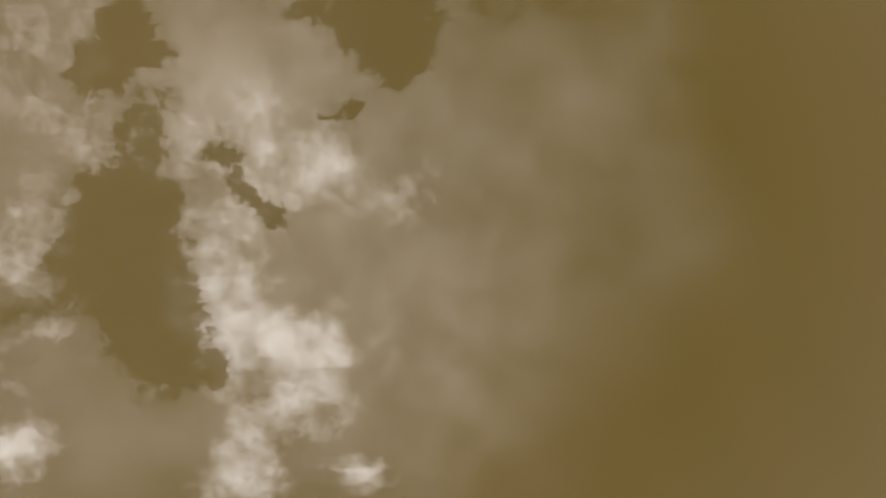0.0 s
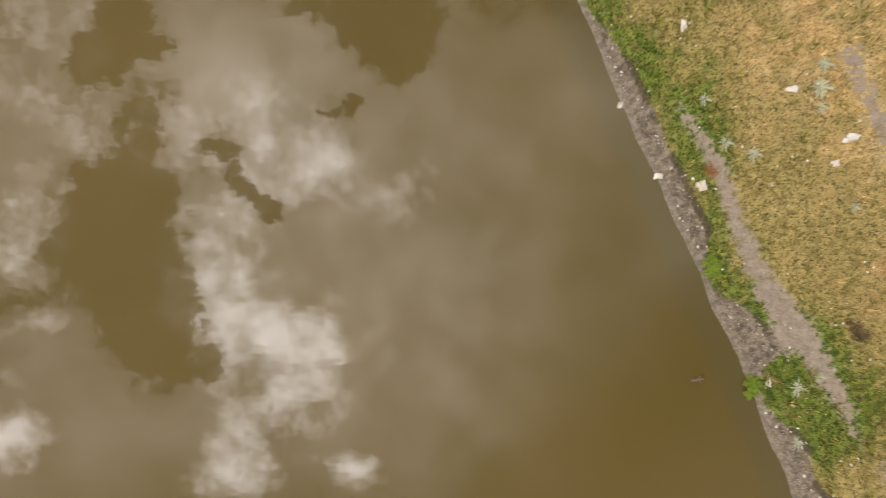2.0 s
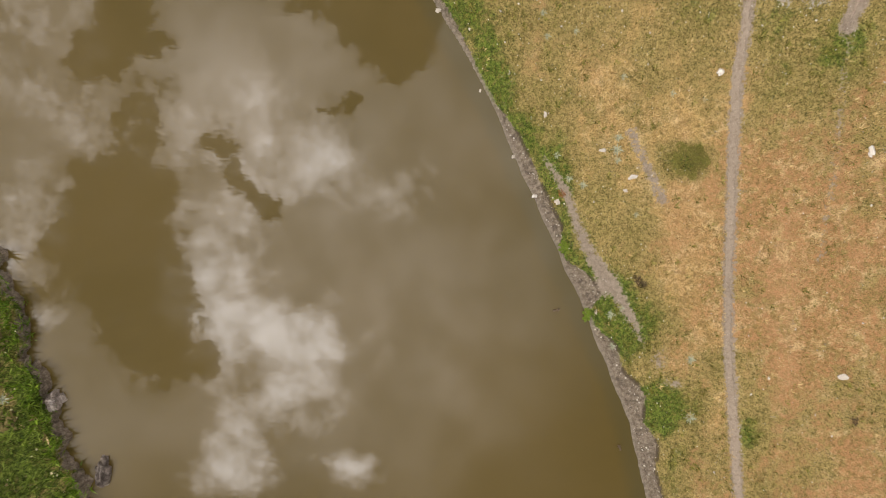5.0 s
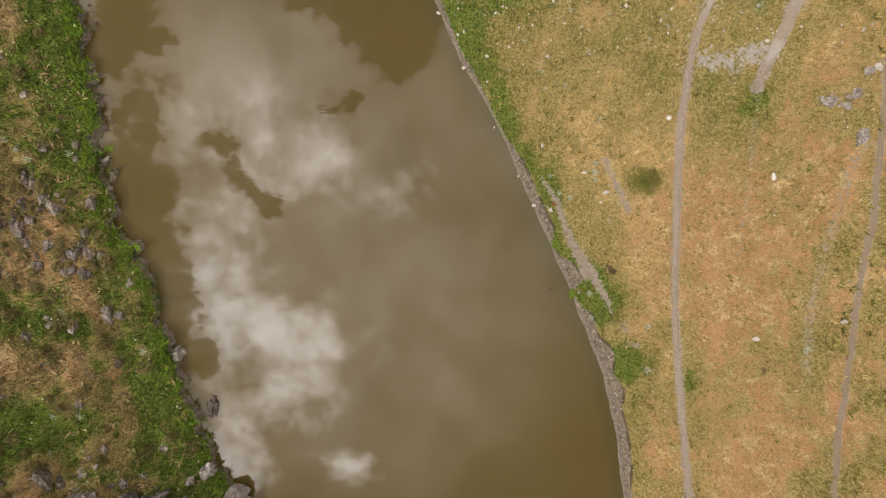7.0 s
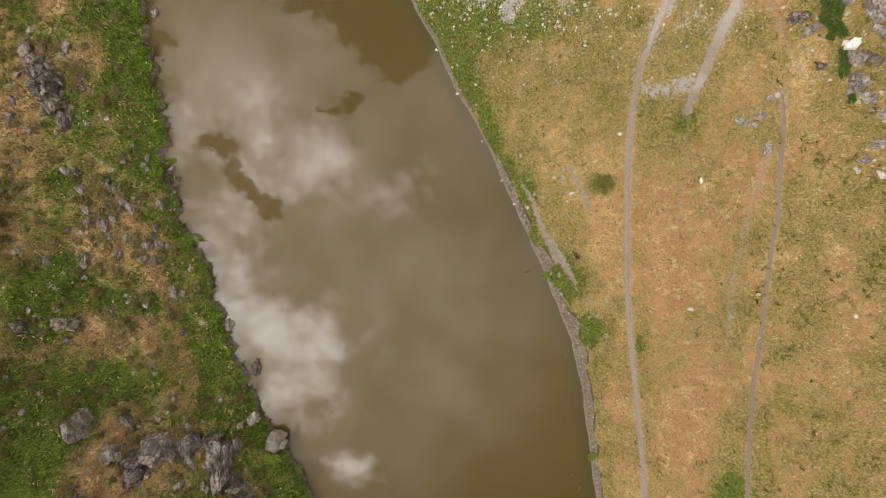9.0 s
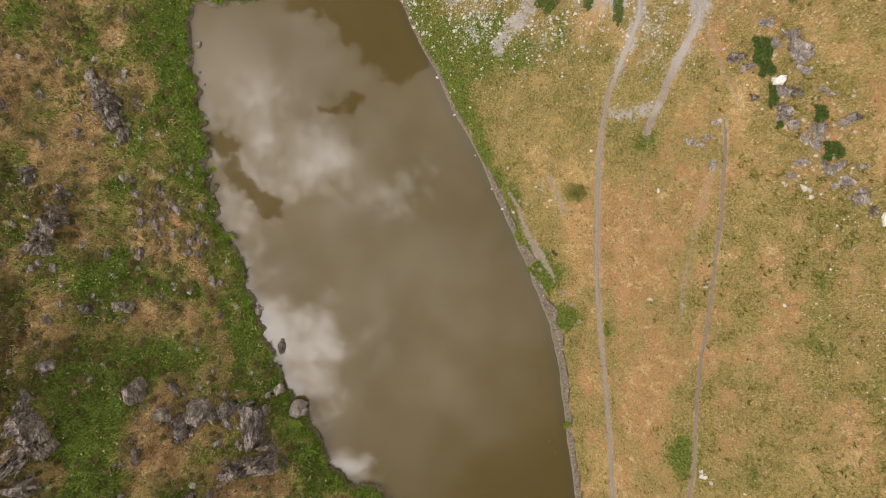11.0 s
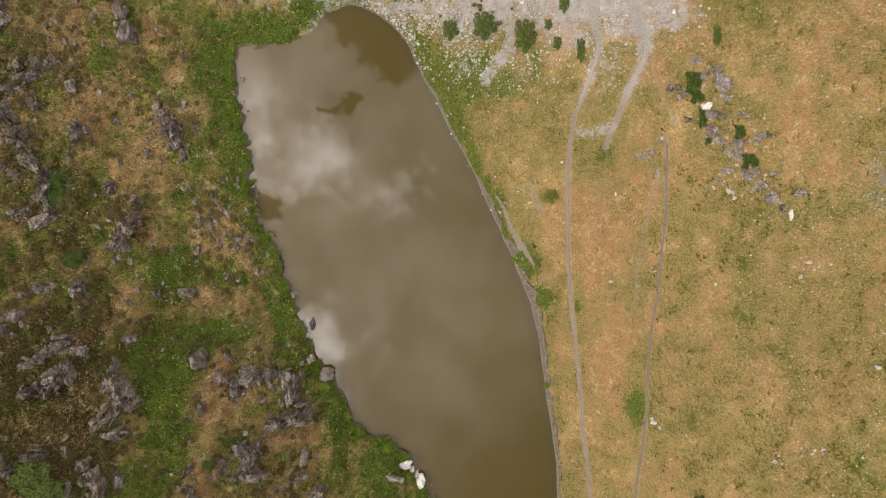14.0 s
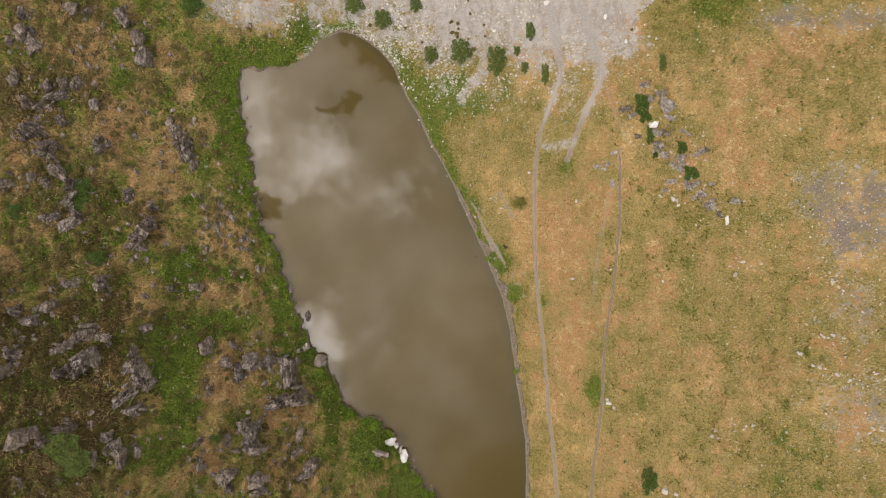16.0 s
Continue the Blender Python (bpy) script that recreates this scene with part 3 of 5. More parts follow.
OLD_TRACK = smooth_line([(15.4, 2.9), (15.05, 2.0), (14.8, -0.1), (14.6, -1.9), (14.3, -4.6), (14.2, -6.2)])
LANES = [smooth_line(q) for q in ([(14.2, 11.1), (14.05, 13.2), (14.0, 15.3), (14.6, 17.5)], [(3.9, 10.1), (4.7, 11.2), (5.5, 12.0), (5.7, 13.9), (4.9, 15.6), (3.8, 17.4)], [(9.4, 13.0), (8.9, 14.2), (7.8, 16.7), (7.3, 18.0)])]
HILL_TRAIL = smooth_line([(-15.6, 1.5), (-14.4, -0.5), (-13.7, -2.1), (-12.9, -4.3), (-12.1, -6.4), (-11.6, -8.0)])
PATHS = ((MAIN_PATH, 0.13), (BRANCH_PATH, 0.18), (UPPER_PATH, 0.08))


# lush and dried-out patches of the western hillside: x, y and reach
GREEN_PATCHES = ((-19.7, 9.8, 1.2, 1.4), (-15.5, 8.7, 1.6, 2.5), (-14.6, 5.5, 1.0, 2.1), (-16.8, 4.6, 0.6, 1.2), (-22.9, 1.4, 1.2, 1.2), (-19.1, -2.9, 2.4, 0.9), (-16.6, -3.8, 2.4, 0.5), (-18.4, -8.1, 1.5, 2.3), (-17.6, -11.2, 1.5, 2.6), (-17.3, -14.6, 1.4, 2.2), (-18.4, -16.4, 1.8, 1.1), (-23.0, 11.7, 1.0, 1.0), (-15.2, -8.0, 1.6, 0.8), (-17.4, 1.8, 1.0, 0.8), (-15.5, 11.9, 1.2, 2.1))
STRAW_PATCHES = ((-5.6, -16.6, 1.0, 0.6), (-25.3, 13.8, 1.1, 2.2), (-23.8, 8.4, 1.2, 1.4), (-19.5, 7.2, 0.7, 1.6), (-20.3, 5.2, 1.0, 0.8), (-20.7, 1.0, 0.6, 0.6), (-15.9, -1.4, 1.1, 1.1), (-13.6, -1.0, 0.8, 1.4), (-20.5, -5.3, 1.1, 1.0), (-16.2, -5.4, 0.9, 0.9), (-13.6, -6.0, 0.6, 1.0), (-15.1, -11.2, 0.7, 1.3), (-14.2, -12.9, 1.3, 0.7), (-15.6, -16.5, 0.5, 0.9), (-14.3, -16.0, 1.1, 0.9), (-24.9, -15.2, 0.7, 0.8), (-18.1, 10.6, 1.0, 0.7), (-16.2, 7.8, 0.9, 1.2), (-15.3, -17.6, 1.4, 0.5), (-19.9, 13.4, 0.6, 1.2))
HEATH_PATCHES = ((-27.0, 2.5, 3.6, 2.6), (-29.6, 11.0, 2.2, 4.0), (-26.5, -9.0, 4.0, 3.0), (-22.0, -13.5, 3.0, 2.4))
WARM_PATCHES = ((12.7, -1.0, 2.4, 7.0, 0.7), (12.9, -10.0, 1.8, 5.0, 0.5), (24.0, 6.5, 2.0, 5.0, 0.45), (25.5, -8.0, 2.0, 5.0, 0.5), (31.5, -8.0, 1.8, 3.0, 0.5), (22.0, 9.0, 2.0, 2.0, 0.4), (31.0, 8.0, 3.0, 5.0, -0.5), (6.5, 1.0, 2.2, 5.0, -0.3), (8.8, -1.2, 0.9, 3.0, -0.3), (4.5, 8.0, 4.5, 5.0, -0.5))


def blob(x, y, cx, cy, rx, ry):
    return np.clip(1.25 - np.hypot((x - cx) / rx, (y - cy) / ry), 0, 1)


def cover(x, y, d, west):
    """What covers the ground at each place: path, mud with the west bank's painted undercut shade, gravel and green,
    from 0 to 1.
    """
    path = np.zeros(x.shape)
    for line, half in PATHS:
        near = (np.abs(x - line[:, 0].mean()) < 8 + np.ptp(line[:, 0])) & (np.abs(y - line[:, 1].mean()) < 8 + np.ptp(line[:, 1]))
        value = np.zeros(x.shape)
        value[near] = 1 - ramp(to_line(x[near], y[near], line[::2] if len(line) > 30 else line), half - 0.14, half + 0.2)
        path = np.maximum(path, value)
    path = np.maximum(path, 0.45 * (1 - ramp(to_line(x, y, LINK_PATH), 0.12, 0.55)))
    for line in LANES:
        path = np.maximum(path, 0.58 * (1 - ramp(to_line(x, y, line), 0.03, 0.5)))
    for line in (MAIN_PATH, BRANCH_PATH):
        path = np.maximum(path, 0.8 * ramp(y, 10.0, 13.5) * (1 - ramp(to_line(x, y, line), 0.2, 0.6)) * (y < 20))
    bank_half = np.interp(y, [-4.1, -3.6, -3.1, -2.4, -1.8, -1.0, 0.1, 1.0, 1.7, 2.3], [-0.2, 0.02, 0.12, 0.18, 0.28, 0.18, 0.12, 0.12, 0.06, -0.2])
    path = np.maximum(path, 1 - ramp(to_line(x, y, SHORE_PATH) - 0.8 * bank_half, -0.2, 0.26))
    path = np.maximum(path, 0.9 * blob(x, y, 6.2, -2.0, 0.7, 0.42))
    path = np.maximum(path, 0.46 * (1 - ramp(to_line(x, y, OLD_TRACK), 0.05, 0.5)))
    path = np.maximum(path, 0.42 * (1 - ramp(to_line(x, y, SLOPE_TRACK), 0.02, 0.25)))
    path = np.maximum(path, 0.45 * (1 - ramp(to_line(x, y, SIDE_TRACK), 0.02, 0.25)))
    path = np.maximum(path, 0.5 * (1 - ramp(to_line(x, y, FAINT_TRACK), 0.05, 0.3)))
    path = np.maximum(path, 0.55 * np.maximum(blob(x, y, 8.0, -4.2, 0.35, 0.5), blob(x, y, 8.4, -4.9, 0.5, 0.3)))
    path = np.maximum(path, 0.66 * (1 - ramp(to_line(x, y, WORN_LINE), 0.02, 0.36)))
    width = np.interp(y, [-26, -14, -10, -7, -4.5, -3.6, -3.1, -2.7, -2.2, -1.5, -1.1, -0.7, -0.2, 1, 2.5, 3.3, 3.7, 4.5, 6, 9, 12, 16],
                      [0.5, 0.5, 0.6, 0.8, 0.8, 0.5, 0.08, 0.25, 1.0, 0.7, 0.15, 0.2, 0.6, 0.6, 0.45, 0.3, 0.05, 0.1, 0.35, 0.3, 0.35, 0.4])
    width = width * (0.5 + 0.4 * wave(x, y, 0.8, 31))
    # the west term is a dark strip painted for the undercut bank's shade
    mud_and_shade = (1 - ramp(d, width - 0.08, width + 0.1)) * (1 - west) + west * (1 - ramp(d, 0.03, 0.16 + 0.2 * wave(x, y, 0.6, 33))) * (y < 13)
    # pale rubble to the north, and worn stony patches on the slope
    warped = x + 5.0 * (fbm(x, y, 3.5, 131, 4) - 0.5)
    limit = np.interp(warped, [-18, -16, -12, -9, -4, -1, 1.5, 5, 7.5, 10, 14, 15.5, 17.0, 18.0, 20], [19, 16.2, 16.2, 16.4, 15.9, 14.4, 13.6, 12.9, 12.7, 12.0, 11.6, 11.6, 13.5, 17, 26])
    limit = limit + 4.6 * (fbm(x * 1.2, y * 0.6, 2.4, 41, 4) - 0.5)
    gravel = (0.62 * ramp(y - limit, -1.4, 0.8) + 0.25 * ramp(y - limit, 1.0, 4.0)) * np.where(x < -8.5, 0.6, 1.0)
    gravel = np.maximum(gravel, 0.5 * (1 - ramp(d, 0.3, 0.9)) * ramp(y, 11.5, 14) * (x > -9.5))
    broken = 0.35 + 1.3 * fbm(x * 1.1, y, 1.4, 191, 4)
    for cx, cy, rx, ry, amount in ((29.4, 1.9, 3.0, 2.6, 0.66), (30.9, -0.6, 2.6, 3.2, 0.66), (32.0, 1.6, 2.0, 2.4, 0.6), (27.6, 14.6, 3.0, 1.3, 0.6), (31.2, 14.4, 3.2, 1.1, 0.62), (30.5, -6.5, 3.0, 3.5, 0.38), (30.5, -12.5, 4.0, 4.0, 0.38), (2.7, 11.5, 1.6, 2.5, 0.34), (6, 10, 2.5, 1.6, 0.30), (12, 10.5, 1.0, 3.0, 0.42), (-12.4, 17.2, 4.2, 1.9, 0.72), (-15.0, 17.6, 1.6, 1.4, 0.75)):
        gravel = np.maximum(gravel, amount * blob(x, y, cx, cy, 1.15 * rx, 1.15 * ry) * (broken if cx > 19 else 1.0))
    gravel = np.maximum(gravel, 0.5 * (1 - ramp(to_line(x, y, LINK_PATH), 0.2, 0.8)))
    for line in LANES:
        gravel = np.maximum(gravel, 0.62 * (1 - ramp(to_line(x, y, line), 0.3, 0.8)))
    for line in (MAIN_PATH, BRANCH_PATH, LINK_PATH):
        gravel = np.maximum(gravel, 0.55 * ramp(y, 5, 9) * (1 - ramp(to_line(x, y, line), 0.15, 0.7)) * (y < 20))
    patchy = fbm(x, y, 4.0, 51, 4)
    small = fbm(x, y, 1.1, 61, 3)
    east = 0.40 + (0.75 - 0.3 * ramp(x, 11, 16)) * (patchy - 0.5) + 0.8 * (small - 0.5)
    east = east + 0.30 * (1 - ramp(d, width + 0.15, width + 1.1)) + 0.18 * (1 - ramp(d, 0.8, 3.0)) * ramp(y, -8, -3) + 0.40 * ramp(y, 2.5, 7) * (1 - ramp(d, 4.5, 10)) + 0.12 * ramp(x, 17, 22) + 0.10 * ramp(x, 12.5, 15.0) * (1 - ramp(x, 17, 22)) * ramp(-y, -2, 3)
    for cx, cy, rx, ry, amount in ((3.1, 4.5, 0.9, 1.0, 0.4), (8.2, -5.7, 1.2, 0.9, 0.8), (7.1, -3.3, 0.9, 1.0, 0.45), (10.4, -6.3, 0.5, 0.9, 0.5), (12.0, 4.6, 0.9, 1.0, 0.55), (13.9, -12.5, 1.1, 2.4, 0.5),
                                   (8.5, 1.7, 0.7, 0.65, 0.75), (20.5, -4, 1.6, 4.5, 0.3), (14.2, -5.0, 0.7, 1.4, 0.35), (24.5, 16.0, 4.0, 2.0, 0.45), (5.0, 1.6, 0.6, 1.6, 0.35), (0.6, 11.2, 1.8, 3.2, 0.14), (3.0, 10.6, 2.4, 1.8, 0.25), (12.4, 9.6, 0.9, 2.2, 0.4), (20.0, 14.5, 3.0, 3.0, 0.35), (27.0, -18.0, 6.0, 3.0, 0.15)):
        east = east + amount * blob(x, y, cx, cy, rx, ry)
    for cx, cy, rx, ry, amount in ((12.3, -1.5, 2.4, 5.5, 0.30), (8.8, -1.2, 1.1, 3.0, 0.42), (12.6, -9.5, 1.4, 3.5, 0.25), (24.0, 6.5, 2.5, 5.0, 0.22)):
        east = east - amount * blob(x, y, cx, cy, rx, ry)
    hill = 0.60 + 0.10 * ramp(-y, 1, 5) + 0.9 * (patchy - 0.5) + 1.2 * (small - 0.5) + 0.6 * (1 - ramp(d, 0.8, 3.2)) * (0.55 + 0.45 * ramp(np.abs(y + 1.5), 2.5, 4.5))
    for cx, cy, rx, ry in GREEN_PATCHES:
        hill = hill + 0.5 * blob(x, y, cx, cy, 1.3 * rx, 1.3 * ry)
    for cx, cy, rx, ry in STRAW_PATCHES:
        hill = hill - 0.62 * blob(x, y, cx, cy, 1.25 * rx, 1.25 * ry)
    hill = hill - 0.6 * (1 - ramp(to_line(x, y, HILL_TRAIL), 0.05, 0.45)) + 0.5 * (1 - ramp(d, 0.4, 1.6)) * ramp(y, 2, 7) * (y < 13.5)
    warm = 0.38 + 0.15 * ramp(-y, 0, 4) + 1.5 * (fbm(x, y, 2.6, 181, 4) - 0.5)
    for cx, cy, rx, ry, amount in WARM_PATCHES:
        warm = warm + amount * blob(x, y, cx, cy, rx, ry)
    green = np.clip(east * (1 - west) + hill * west, 0, 1.2)
    heath = west * ramp(d, 1.0, 4.0) * np.clip(0.04 + 0.42 * ramp(-x, 16, 25) + 0.40 * ramp(-y, 3, 10) * ramp(-x, 18, 22) + 0.9 * (fbm(x, y, 3.2, 81, 4) - 0.5), 0, 1)
    for cx, cy, rx, ry in HEATH_PATCHES:
        heath = heath + 0.4 * west * blob(x, y, cx, cy, rx, ry)
    return path, mud_and_shade, gravel, green, heath, warm


def mesh_object(name, verts, faces, material, smooth=True, **values):
    me = bpy.data.meshes.new(name)
    verts, faces = np.asarray(verts, np.float32), np.asarray(faces, np.int32)
    size = faces.shape[1]
    me.vertices.add(len(verts))
    me.vertices.foreach_set("co", verts.ravel())
    me.loops.add(faces.size)
    me.loops.foreach_set("vertex_index", faces.ravel())
    me.polygons.add(len(faces))
    me.polygons.foreach_set("loop_start", np.arange(0, faces.size, size, dtype=np.int32))
    me.update(calc_edges=True)
    me.polygons.foreach_set("use_smooth", np.full(len(faces), smooth))
    for key, value in values.items():
        me.attributes.new(key, "FLOAT", "POINT").data.foreach_set("value", np.asarray(value, np.float32).ravel())
    me.materials.append(material)
    return new(name, me)


def grid_faces(rows, columns):
    i = np.arange(rows * columns).reshape(rows, columns)
    return np.stack([i[:-1, :-1], i[:-1, 1:], i[1:, 1:], i[1:, :-1]], -1).reshape(-1, 4)


def spread(*parts):
    return np.unique(np.concatenate([np.arange(a, b, s) for a, b, s in parts]).round(3))


# ---- the ground, one sheet ----
GX = np.concatenate([-np.geomspace(1500, 40, 14), spread((-36, -2, 0.15), (-2, 3, 0.1), (3, 9, 0.06), (9, 18, 0.1), (18, 40, 0.16)), np.geomspace(42, 1500, 14)])
GY = np.concatenate([-np.geomspace(1500, 33, 14), spread((-30, -24, 0.4), (-24, -8, 0.15), (-8, 6, 0.07), (6, 24, 0.13)), np.geomspace(25, 1500, 14)])
XX, YY = np.meshgrid(GX, GY)
ZZ, DD, WW = land(XX, YY)
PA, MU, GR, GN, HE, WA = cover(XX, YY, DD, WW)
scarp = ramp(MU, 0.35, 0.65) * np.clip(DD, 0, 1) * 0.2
ZZ = np.where(DD > 0, np.maximum(ZZ - 0.035 * PA - scarp + GR * 0.05 * (fbm(XX, YY, 0.4, 71, 2) - 0.5), np.minimum(0.25 * DD, 0.012)), ZZ)
# a burrow on the bank, its inner shade painted in with the scarp colour
pit = np.exp(-(((XX - 7.48) / 0.12) ** 2 + ((YY + 1.88) / 0.10) ** 2))
ZZ = ZZ - 0.32 * pit
LIP = (1 - ramp(DD, 0.06, 0.17)) * (1 - WW) * (YY < 11)
# where bare soil and the painted shade of the undercut edge darken the bank
SCARP_SOIL_SHADE = np.clip(4 * MU * (1 - MU), 0, 1) * (1 - WW) * ramp(DD, 0.2, 0.4) * ramp(wave(XX, YY, 0.55, 201), 0.25, 0.5) + np.clip(1.6 * pit, 0, 1)
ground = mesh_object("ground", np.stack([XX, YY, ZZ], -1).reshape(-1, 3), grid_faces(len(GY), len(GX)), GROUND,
                     slope_stones=np.where(XX > 19, GR, 0), path=PA, mud_and_shade=MU, gravel=GR, green=GN, heath=HE, warm=WA, lip=LIP, scarp=SCARP_SOIL_SHADE, bed=ramp(-DD, 0.0, 0.3))
tagged(ground, "dry ochre meadow, green banks and pale rubble round the pond", "ground", kind="structure")


def height(x, y):
    """The ground sheet's own height, between its corners."""
    x, y = np.atleast_1d(np.asarray(x, float)), np.atleast_1d(np.asarray(y, float))
    i = np.clip(np.searchsorted(GX, x) - 1, 0, len(GX) - 2)
    j = np.clip(np.searchsorted(GY, y) - 1, 0, len(GY) - 2)
    u, v = (x - GX[i]) / (GX[i + 1] - GX[i]), (y - GY[j]) / (GY[j + 1] - GY[j])
    return (ZZ[j, i] * (1 - u) + ZZ[j, i + 1] * u) * (1 - v) + (ZZ[j + 1, i] * (1 - u) + ZZ[j + 1, i + 1] * u) * v


def sample(field, x, y):
    i = np.clip(np.searchsorted(GX, x) - 1, 0, len(GX) - 2)
    j = np.clip(np.searchsorted(GY, y) - 1, 0, len(GY) - 2)
    return field[j, i]


def ground_at(x, y):
    return float(height(x, y)[0])


# ---- the pond ----
WX, WY = np.arange(-16, 12, 0.15), np.arange(-29, 18, 0.15)
wx, wy = np.meshgrid(WX, WY)
wd = to_line(wx, wy, SHORE, True)
east_side = ramp(wx - np.interp(wy, [-27, -20, -10, 0, 10, 16], [5, 4, 0, -4, -7.5, -7]), -2, 2)
pond = mesh_object("water", np.stack([wx, wy, np.zeros_like(wx)], -1).reshape(-1, 3), grid_faces(len(WY), len(WX)), WATER, shallow=(1 - ramp(wd, 0.05, 1.0)) * (0.4 + 0.6 * east_side))
tagged(pond, "still brown silty pond water mirroring broken cloud", "water", kind="structure")

# ---- trodden paths ----
RNG = np.random.RandomState(12)


def footpath(line, half, label, material, profile=((0, 1), (1, 1))):
    """A strip of bare earth whose ragged edges run out under the turf."""
    line = smooth_line(line[::3], False, 0.11)
    side = np.gradient(line, axis=0)
    side = np.stack([-side[:, 1], side[:, 0]], 1) / (np.linalg.norm(side, axis=1)[:, None] + 1e-9)
    taper = np.clip(np.minimum(np.arange(len(line)), np.arange(len(line))[::-1]) / 14.0, 0.05, 1) ** 0.7
    edge = [half * taper * (0.70 + 0.45 * wave(line[:, 0], line[:, 1], 0.45, k) + 0.35 * wave(line[:, 0], line[:, 1], 1.7, k + 2) - 0.15 + 0.5 * (RNG.rand(len(line)) - 0.5)) for k in (5, 15)]
    along = np.interp(np.linspace(0, 1, len(line)), [p[0] for p in profile], [p[1] for p in profile])
    rows = []
    for k in np.linspace(-1, 1, 9):
        q = line + side * (k * along * edge[0 if k < 0 else 1])[:, None]
        rows.append(np.column_stack([q, height(q[:, 0], q[:, 1]) + 0.022 - 0.03 * abs(k) ** 3]))
    verts = np.stack(rows, 1).reshape(-1, 3)
    ob = mesh_object("footpath", verts, grid_faces(len(line), 9), material, gravel=np.maximum(sample(GR, verts[:, 0], verts[:, 1]), 0.46 * ramp(verts[:, 1], 5, 9)))
    return tagged(ob, label, "footpath", kind="structure")


footpath(MAIN_PATH[MAIN_PATH[:, 1] < 12.6], 0.115, "narrow trodden earth footpath through dry grass", EARTH)
footpath(BRANCH_PATH[BRANCH_PATH[:, 1] < 11.6], 0.2, "pale gravelly footpath running down from the rubble", EARTH, ((0, 1), (0.8, 1), (1, 0.2)))
footpath(UPPER_PATH, 0.10, "narrow brown footpath higher on the slope", BROWN_EARTH)

# ---- helpers for things ----
def part(name, bm, material, parent=None, label=""):
    me = bpy.data.meshes.new(name)
    bm.to_mesh(me)
    bm.free()
    me.materials.append(material)
    ob = new(name, me)
    if parent is not None:
        ob.parent = parent
    return tagged(ob, label)


def broken_block(rnd, at, half, turn, cuts, splits, rough, shift):
    """An angular block: a box with its corners split off along planes and its faces chipped."""
    bm = bmesh.new()
    bmesh.ops.create_cube(bm, size=2.0)
    for v in bm.verts:
        v.co = Vector([c * rnd.uniform(0.82, 1.05) for c in v.co])
    for _ in range(cuts):
        w = Vector((rnd.uniform(-1, 1), rnd.uniform(-1, 1), rnd.uniform(-0.3, 1.2))).normalized()
        made = bmesh.ops.bisect_plane(bm, geom=bm.verts[:] + bm.edges[:] + bm.faces[:], plane_co=w * rnd.uniform(0.72, 1.05), plane_no=w, clear_outer=True)
        rim = [e for e in made["geom_cut"] if isinstance(e, bmesh.types.BMEdge)]
        if len(rim) > 2:
            bmesh.ops.holes_fill(bm, edges=rim)
    bmesh.ops.triangulate(bm, faces=bm.faces[:])
    for _ in range(splits):
        bmesh.ops.subdivide_edges(bm, edges=bm.edges[:], cuts=1, use_grid_fill=True)
        bmesh.ops.triangulate(bm, faces=bm.faces[:])
    bm.verts.index_update()
    verts = []
    for v in bm.verts:
        co = Vector((v.co.x * half[0], v.co.y * half[1], v.co.z * half[2]))
        chip = noise.noise_vector(co * 4.0 + shift) * rough + noise.noise_vector(co * 11.0 + shift) * rough * 0.6
        verts.append(at + turn @ (co + chip))
    faces = [[v.index for v in f.verts] for f in bm.faces]
    bm.free()
    return verts, faces


def joined_rock(blocks):
    verts, faces = [], []
    for v, f in blocks:
        faces += [[len(verts) + k for k in q] for q in f]
        verts += v
    top = max(v.z for v in verts)
    reach_x, reach_y = max(abs(v.x) for v in verts), max(abs(v.y) for v in verts)
    me = bpy.data.meshes.new("rock")
    me.from_pydata([(v.x / reach_x / 2, v.y / reach_y / 2, v.z / top / 2) for v in verts], [], faces)
    return me


def rock_mesh(seed, pieces=3, splits=1, rough=0.05):
    """A broken boulder: one angular block with smaller ones split off it."""
    rnd = random.Random(seed)
    blocks = []
    for k in range(pieces):
        half = (0.6, 0.7, 0.75) if k == 0 else (rnd.uniform(0.2, 0.4), rnd.uniform(0.25, 0.5), rnd.uniform(0.3, 0.55))
        a = rnd.uniform(0, 6.28)
        at = Vector((0, 0, 0)) if k == 0 else Vector((math.cos(a) * 0.62, math.sin(a) * 0.7, rnd.uniform(-0.3, 0.0)))
        turn = Euler((rnd.uniform(-0.3, 0.3), rnd.uniform(-0.3, 0.3), rnd.uniform(-0.5, 0.5))).to_matrix()
        blocks.append(broken_block(rnd, at, half, turn, 6 if k == 0 else 4, splits, rough, Vector((seed * 3.7 + k, seed * 1.3, k * 2.1))))
    return joined_rock(blocks)


